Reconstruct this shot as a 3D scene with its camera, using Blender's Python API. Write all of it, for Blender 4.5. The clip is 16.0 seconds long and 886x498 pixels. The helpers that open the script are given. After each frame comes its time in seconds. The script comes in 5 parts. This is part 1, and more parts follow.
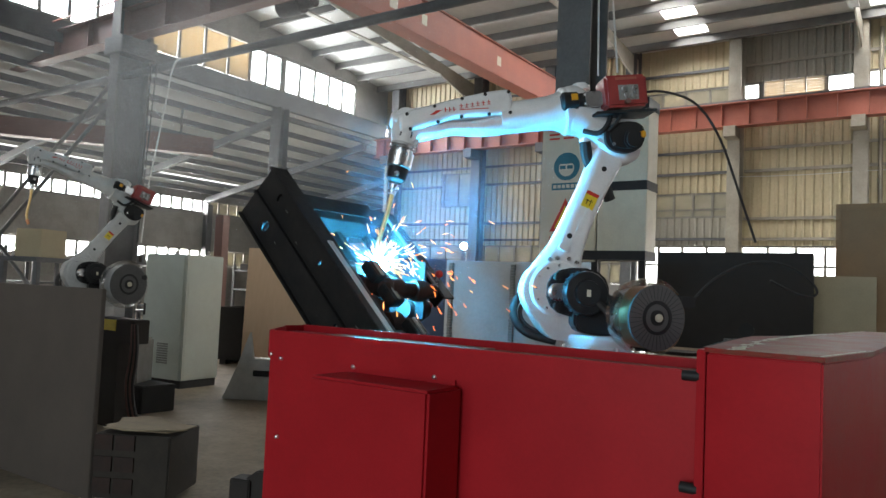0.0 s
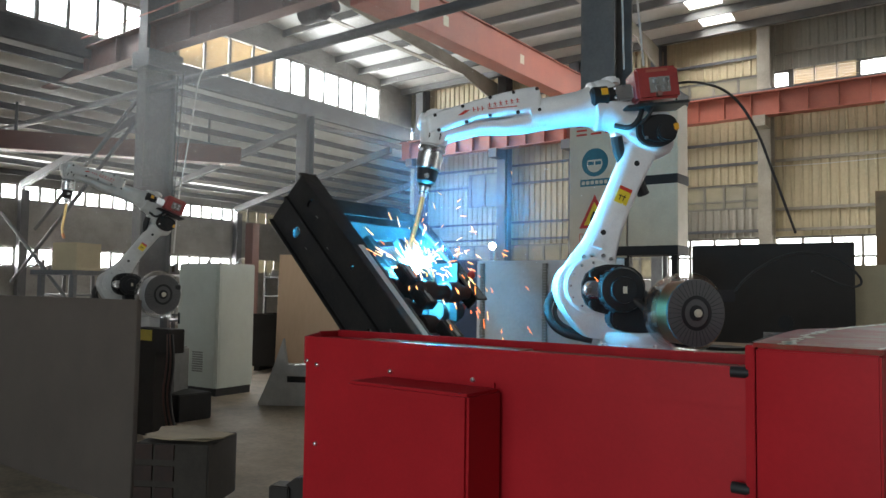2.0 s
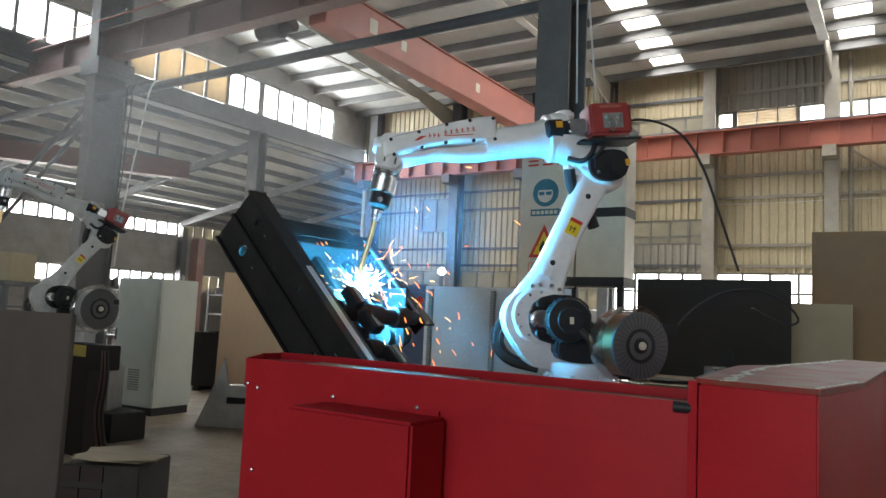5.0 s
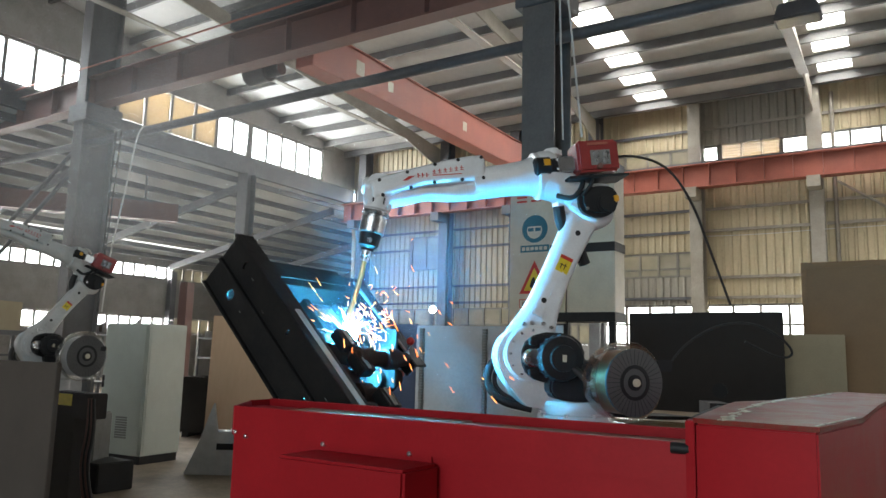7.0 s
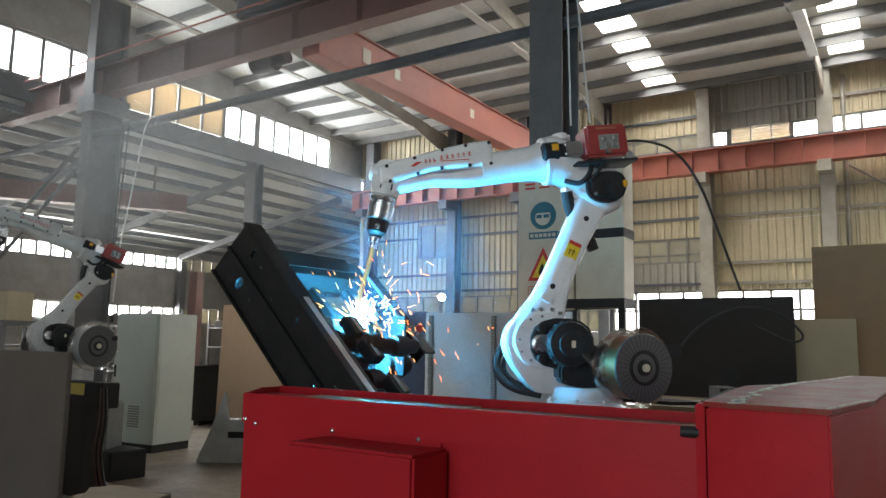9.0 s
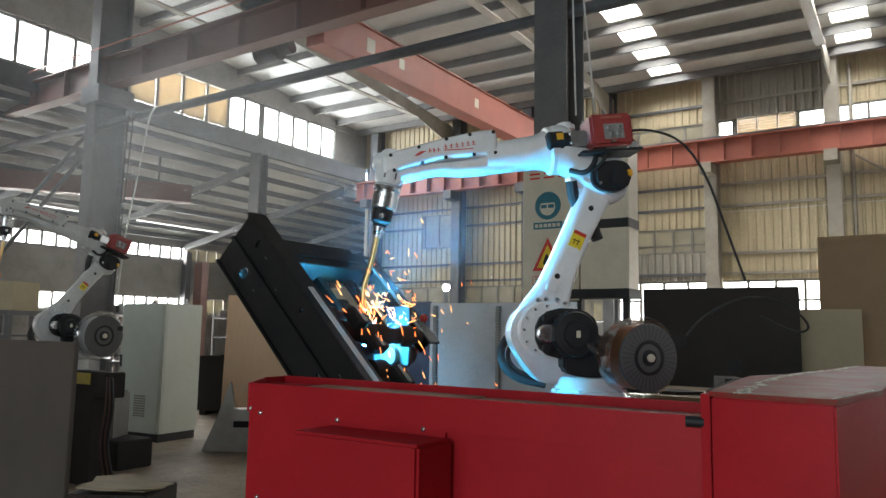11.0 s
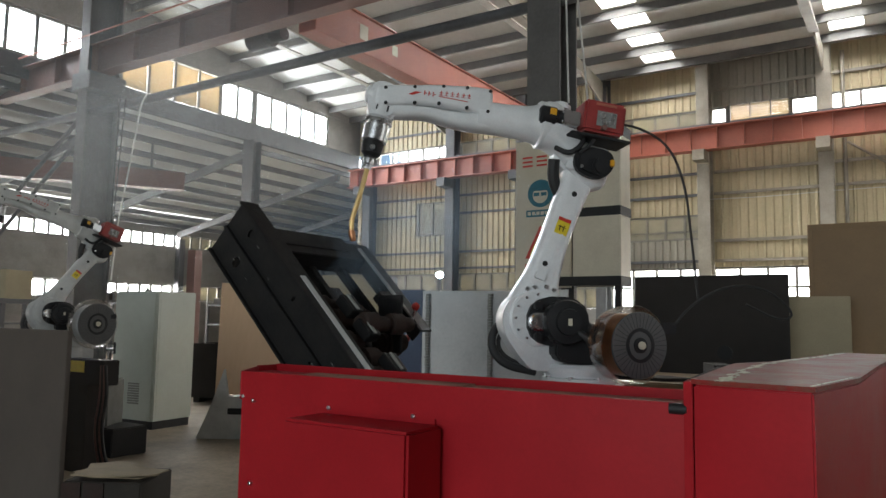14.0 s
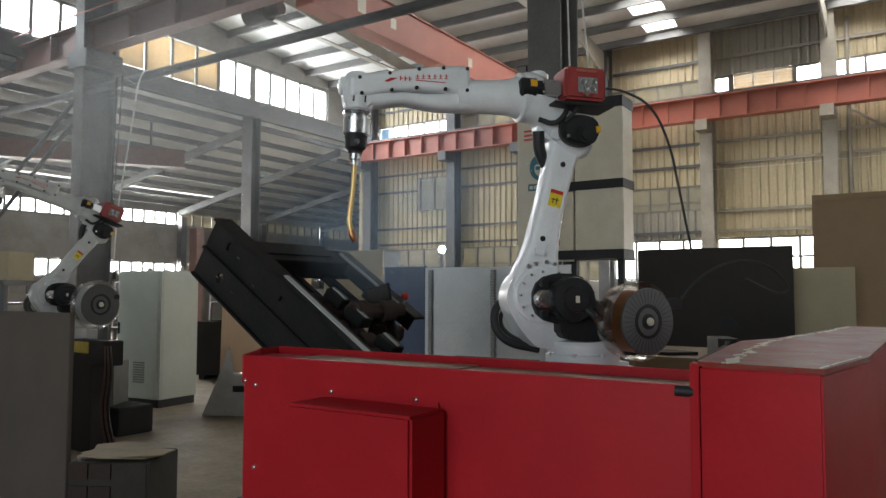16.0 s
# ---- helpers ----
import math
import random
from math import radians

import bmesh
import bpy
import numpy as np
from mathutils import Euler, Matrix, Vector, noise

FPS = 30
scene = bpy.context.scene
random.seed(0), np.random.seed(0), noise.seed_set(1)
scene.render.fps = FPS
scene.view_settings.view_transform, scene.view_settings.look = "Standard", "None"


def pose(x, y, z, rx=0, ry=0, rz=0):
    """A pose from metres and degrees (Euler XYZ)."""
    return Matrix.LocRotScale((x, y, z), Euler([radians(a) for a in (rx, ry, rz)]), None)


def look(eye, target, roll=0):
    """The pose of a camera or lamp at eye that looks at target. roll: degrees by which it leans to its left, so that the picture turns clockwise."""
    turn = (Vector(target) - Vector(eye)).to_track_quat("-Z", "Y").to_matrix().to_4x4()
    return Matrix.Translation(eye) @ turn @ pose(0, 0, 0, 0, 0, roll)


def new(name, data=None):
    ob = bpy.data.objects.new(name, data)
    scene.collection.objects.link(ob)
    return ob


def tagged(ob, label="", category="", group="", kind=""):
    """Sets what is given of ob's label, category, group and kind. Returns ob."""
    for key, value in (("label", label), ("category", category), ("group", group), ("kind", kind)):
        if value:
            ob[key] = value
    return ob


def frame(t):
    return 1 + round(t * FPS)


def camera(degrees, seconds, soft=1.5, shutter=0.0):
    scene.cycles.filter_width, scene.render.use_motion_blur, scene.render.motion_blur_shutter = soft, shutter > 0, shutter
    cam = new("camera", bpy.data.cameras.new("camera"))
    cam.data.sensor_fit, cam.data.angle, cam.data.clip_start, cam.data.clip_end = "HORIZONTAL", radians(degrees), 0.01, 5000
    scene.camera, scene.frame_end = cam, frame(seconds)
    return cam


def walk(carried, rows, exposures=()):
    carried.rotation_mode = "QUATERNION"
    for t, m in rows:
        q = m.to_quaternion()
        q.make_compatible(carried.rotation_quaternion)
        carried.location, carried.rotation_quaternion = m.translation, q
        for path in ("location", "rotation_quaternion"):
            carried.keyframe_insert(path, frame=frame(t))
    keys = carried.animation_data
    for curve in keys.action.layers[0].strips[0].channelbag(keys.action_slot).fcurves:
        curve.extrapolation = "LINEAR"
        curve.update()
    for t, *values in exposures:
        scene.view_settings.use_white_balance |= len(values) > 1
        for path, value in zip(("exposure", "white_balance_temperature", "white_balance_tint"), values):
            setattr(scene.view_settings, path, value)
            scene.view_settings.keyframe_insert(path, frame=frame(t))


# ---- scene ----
cam = camera(62.2, 16.0)
PATH = [
    (0, (0.032, -0.014, 1.392), (-1.106, 1.626, 1.503), 2.5),
    (0.5, (0.027, -0.007, 1.392), (-1.127, 1.621, 1.527), 1.8),
    (1, (0.003, 0.005, 1.399), (-1.174, 1.616, 1.544), 1.0),
    (1.5, (0.005, 0.013, 1.397), (-1.186, 1.614, 1.533), 0.4),
    (2, (0.001, 0.0, 1.393), (-1.199, 1.596, 1.505), 0.8),
    (2.5, (-0.024, 0.012, 1.395), (-1.225, 1.608, 1.486), 1.7),
    (3, (-0.036, 0.025, 1.391), (-1.228, 1.628, 1.489), 2.1),
    (3.5, (-0.029, 0.027, 1.396), (-1.199, 1.643, 1.531), 2.1),
    (4, (-0.015, 0.011, 1.397), (-1.163, 1.64, 1.562), 2.4),
    (4.5, (-0.012, 0.007, 1.399), (-1.137, 1.651, 1.575), 2.6),
    (5, (-0.01, 0.014, 1.398), (-1.097, 1.684, 1.58), 2.7),
    (5.2, (0.005, 0.009, 1.399), (-1.07, 1.686, 1.586), 2.5),
    (7.3, (-0.019, 0.035, 1.411), (-1.079, 1.706, 1.7), 1.3),
    (7.5, (-0.017, 0.036, 1.41), (-1.076, 1.71, 1.692), 1.2),
    (8, (-0.016, 0.045, 1.406), (-1.077, 1.719, 1.673), 1.0),
    (8.5, (-0.018, 0.041, 1.405), (-1.093, 1.708, 1.663), 0.9),
    (11, (-0.023, 0.045, 1.404), (-1.117, 1.704, 1.629), 1.0),
    (11.5, (-0.025, 0.053, 1.397), (-1.122, 1.713, 1.599), 1.3),
    (12, (-0.028, 0.049, 1.397), (-1.134, 1.706, 1.583), 1.4),
    (12.5, (-0.031, 0.047, 1.396), (-1.143, 1.7, 1.579), 1.4),
    (13, (-0.033, 0.05, 1.397), (-1.139, 1.706, 1.58), 1.3),
    (13.5, (-0.024, 0.046, 1.404), (-1.117, 1.711, 1.59), 1.1),
    (14, (0.001, 0.031, 1.41), (-1.081, 1.702, 1.6), 0.9),
    (14.5, (-0.001, 0.011, 1.422), (-1.097, 1.675, 1.593), 0.9),
    (15, (-0.008, 0.016, 1.419), (-1.115, 1.675, 1.565), 0.7),
    (15.5, (-0.008, 0.034, 1.424), (-1.104, 1.702, 1.556), 0.3),
    (16, (-0.012, 0.056, 1.434), (-1.102, 1.729, 1.552), 0.1),
]
walk(cam, [(t, look(eye, target, roll)) for t, eye, target, roll in PATH])

# ---- light ----
world = bpy.data.worlds.new("sky")
scene.world = world
world.use_nodes = True
_sky = world.node_tree.nodes.new("ShaderNodeTexSky")
_sky.sky_type, _sky.sun_disc = "NISHITA", False
_sky.sun_elevation, _sky.sun_rotation = radians(48), radians(200)
_bg = world.node_tree.nodes["Background"]
_bg.inputs["Strength"].default_value = 0.1
world.node_tree.links.new(_sky.outputs[0], _bg.inputs["Color"])
scene.view_settings.exposure = 0.6


def daylight(name, place, target, wide, high, radiance, colour=(1.0, 0.97, 0.92)):
    """Sky light that falls in through an opening."""
    lamp = bpy.data.lights.new(name, "AREA")
    lamp.shape, lamp.size, lamp.size_y = "RECTANGLE", wide, high
    lamp.energy, lamp.color = radiance * math.pi * wide * high, colour
    ob = new(name, lamp)
    ob.matrix_world = look(place, target)
    return ob


daylight("daylight_clerestory", (-16.05, 12.2, 7.35), (-10, 12.2, 3.2), 10.6, 1.0, 34.0, (0.93, 0.97, 1.0))
daylight("daylight_skylight", (-5.31, 15.2, 8.75), (-5.31, 15.2, 0), 0.75, 5.2, 21.0)
daylight("daylight_skylight", (-1.12, 15.2, 8.75), (-1.12, 15.2, 0), 0.7, 5.2, 21.0)
daylight("daylight_north", (-5.5, 19.6, 2.35), (-5.5, 10, 2.6), 24.0, 1.0, 10.0, (1.0, 0.95, 0.86))
daylight("daylight_north_upper", (-5.5, 19.6, 6.55), (-5.5, 10, 6.5), 24.0, 0.7, 16.0, (0.95, 0.98, 1.0))
daylight("daylight_west", (-24.6, 13.0, 2.3), (-10, 13.0, 2.2), 14.0, 0.6, 50.0)
daylight("daylight_west_upper", (-24.6, 13.0, 4.25), (-10, 13.0, 4.2), 14.0, 0.5, 50.0)
# two lamps in unseen openings, added to brighten the camera side
daylight("daylight_unseen_south", (0.3, -9.6, 2.6), (-1.5, 6.0, 2.5), 8.0, 5.0, 3.1, (0.86, 0.96, 1.0))
daylight("daylight_unseen_east", (11.6, 7.0, 2.8), (-4.0, 9.0, 3.5), 6.0, 5.0, 0.8, (1.0, 0.97, 0.92))


# ---- materials ----
def surf(name, base, other, rough=0.6, metal=0.0, scale=6.0, bump=0.1, fine=60.0, vary=0.5, coat=0.0, stretch=None, spec=0.5):
    """Base colour that drifts to another in blotches, with fine grain in colour, gloss and relief."""
    m = bpy.data.materials.new(name)
    m.use_nodes = True
    nt = m.node_tree
    bsdf = nt.nodes["Principled BSDF"]
    tc = nt.nodes.new("ShaderNodeTexCoord")
    src = tc.outputs["Object"]
    if stretch:
        mp = nt.nodes.new("ShaderNodeMapping")
        mp.inputs["Scale"].default_value = stretch
        nt.links.new(src, mp.inputs["Vector"])
        src = mp.outputs[0]
    big, small = nt.nodes.new("ShaderNodeTexNoise"), nt.nodes.new("ShaderNodeTexNoise")
    big.inputs["Scale"].default_value, big.inputs["Detail"].default_value, big.inputs["Roughness"].default_value = scale, 6.0, 0.65
    small.inputs["Scale"].default_value, small.inputs["Detail"].default_value = fine, 3.0
    for n in (big, small):
        nt.links.new(src, n.inputs["Vector"])
    ramp = nt.nodes.new("ShaderNodeValToRGB")
    ramp.color_ramp.elements[0].position, ramp.color_ramp.elements[1].position = 0.5 - 0.25 * vary - 0.03, 0.5 + 0.25 * vary + 0.03
    ramp.color_ramp.elements[0].color, ramp.color_ramp.elements[1].color = (*other, 1), (*base, 1)
    add = nt.nodes.new("ShaderNodeMath")
    add.operation, add.inputs[1].default_value = "MULTIPLY_ADD", 0.35
    nt.links.new(small.outputs["Fac"], add.inputs[0])
    sub = nt.nodes.new("ShaderNodeMath")
    sub.operation, sub.inputs[1].default_value = "SUBTRACT", 0.175
    nt.links.new(big.outputs["Fac"], sub.inputs[0])
    nt.links.new(sub.outputs[0], add.inputs[2])
    nt.links.new(add.outputs[0], ramp.inputs["Fac"])
    nt.links.new(ramp.outputs["Color"], bsdf.inputs["Base Color"])
    rr = nt.nodes.new("ShaderNodeMapRange")
    rr.inputs["To Min"].default_value, rr.inputs["To Max"].default_value = max(0.02, rough - 0.12), min(1.0, rough + 0.12)
    nt.links.new(add.outputs[0], rr.inputs["Value"])
    nt.links.new(rr.outputs[0], bsdf.inputs["Roughness"])
    bsdf.inputs["Metallic"].default_value = metal
    bsdf.inputs["Specular IOR Level"].default_value = spec
    bsdf.inputs["Coat Weight"].default_value = coat
    bsdf.inputs["Coat Roughness"].default_value = 0.15
    if bump:
        bp = nt.nodes.new("ShaderNodeBump")
        bp.inputs["Strength"].default_value, bp.inputs["Distance"].default_value = bump, 0.004
        nt.links.new(add.outputs[0], bp.inputs["Height"])
        nt.links.new(bp.outputs[0], bsdf.inputs["Normal"])
    return m


def glow(name, colour, strength):
    m = bpy.data.materials.new(name)
    m.use_nodes = True
    b = m.node_tree.nodes["Principled BSDF"]
    b.inputs["Base Color"].default_value = (*colour, 1)
    b.inputs["Emission Color"].default_value, b.inputs["Emission Strength"].default_value = (*colour, 1), strength
    if strength < 20:
        m.cycles.emission_sampling = "NONE"
    return m


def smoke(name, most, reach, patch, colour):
    """Thin veil for drifting fume and the added haze: mostly see-through, with patches that scatter light, thinning out
    to its rim.
    """
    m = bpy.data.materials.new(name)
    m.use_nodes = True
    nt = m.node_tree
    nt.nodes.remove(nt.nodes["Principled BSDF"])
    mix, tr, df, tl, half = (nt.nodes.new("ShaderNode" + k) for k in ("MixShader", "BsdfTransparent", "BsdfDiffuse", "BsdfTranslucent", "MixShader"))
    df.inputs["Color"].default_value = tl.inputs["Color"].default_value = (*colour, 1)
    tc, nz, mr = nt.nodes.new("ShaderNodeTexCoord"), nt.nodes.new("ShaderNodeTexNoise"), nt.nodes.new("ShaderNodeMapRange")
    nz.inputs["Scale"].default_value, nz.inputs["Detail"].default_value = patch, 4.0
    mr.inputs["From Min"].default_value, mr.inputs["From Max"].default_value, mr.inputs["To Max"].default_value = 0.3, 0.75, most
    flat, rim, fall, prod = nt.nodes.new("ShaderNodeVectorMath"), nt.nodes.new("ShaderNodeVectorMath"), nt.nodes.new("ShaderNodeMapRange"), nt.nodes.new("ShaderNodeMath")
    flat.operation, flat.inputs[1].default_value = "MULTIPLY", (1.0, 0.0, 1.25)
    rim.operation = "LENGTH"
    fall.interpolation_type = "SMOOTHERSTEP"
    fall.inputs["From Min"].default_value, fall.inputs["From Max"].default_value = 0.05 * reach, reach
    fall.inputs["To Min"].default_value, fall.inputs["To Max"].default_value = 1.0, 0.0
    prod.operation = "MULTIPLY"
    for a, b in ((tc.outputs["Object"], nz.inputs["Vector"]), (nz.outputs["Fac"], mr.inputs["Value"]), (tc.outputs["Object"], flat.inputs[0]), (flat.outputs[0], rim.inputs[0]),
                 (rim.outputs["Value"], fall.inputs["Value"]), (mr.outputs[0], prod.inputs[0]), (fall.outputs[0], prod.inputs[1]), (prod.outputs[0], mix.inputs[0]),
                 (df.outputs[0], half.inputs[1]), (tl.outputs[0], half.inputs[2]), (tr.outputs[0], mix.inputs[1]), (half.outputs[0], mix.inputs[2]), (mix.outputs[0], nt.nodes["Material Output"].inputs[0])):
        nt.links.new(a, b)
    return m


def grimy(name):
    """Dirt-coated glass that lets through a dull, uneven light."""
    m = bpy.data.materials.new(name)
    m.use_nodes = True
    nt = m.node_tree
    b = nt.nodes["Principled BSDF"]
    mix, tr = nt.nodes.new("ShaderNodeMixShader"), nt.nodes.new("ShaderNodeBsdfTransparent")
    tr.inputs["Color"].default_value = (0.30, 0.28, 0.22, 1)
    b.inputs["Base Color"].default_value, b.inputs["Roughness"].default_value = (0.3, 0.28, 0.22, 1), 0.35
    nz, mr = nt.nodes.new("ShaderNodeTexNoise"), nt.nodes.new("ShaderNodeMapRange")
    nz.inputs["Scale"].default_value, nz.inputs["Detail"].default_value = 1.3, 5.0
    mr.inputs["From Min"].default_value, mr.inputs["From Max"].default_value = 0.3, 0.7
    mr.inputs["To Min"].default_value, mr.inputs["To Max"].default_value = 0.5, 0.95
    tc = nt.nodes.new("ShaderNodeTexCoord")
    nt.links.new(tc.outputs["Object"], nz.inputs["Vector"])
    nt.links.new(nz.outputs["Fac"], mr.inputs["Value"])
    nt.links.new(mr.outputs[0], mix.inputs[0])
    nt.links.new(tr.outputs[0], mix.inputs[1])
    nt.links.new(b.outputs[0], mix.inputs[2])
    nt.links.new(mix.outputs[0], nt.nodes["Material Output"].inputs[0])
    return m


def clear(name, tint=(0.95, 0.97, 1.0), gloss=0.12, rough=0.05):
    m = bpy.data.materials.new(name)
    m.use_nodes = True
    nt = m.node_tree
    nt.nodes.remove(nt.nodes["Principled BSDF"])
    mix, tr, gl = nt.nodes.new("ShaderNodeMixShader"), nt.nodes.new("ShaderNodeBsdfTransparent"), nt.nodes.new("ShaderNodeBsdfGlossy")
    tr.inputs["Color"].default_value = (*tint, 1)
    gl.inputs["Roughness"].default_value = rough
    mix.inputs[0].default_value = gloss
    nt.links.new(tr.outputs[0], mix.inputs[1])
    nt.links.new(gl.outputs[0], mix.inputs[2])
    nt.links.new(mix.outputs[0], nt.nodes["Material Output"].inputs[0])
    return m


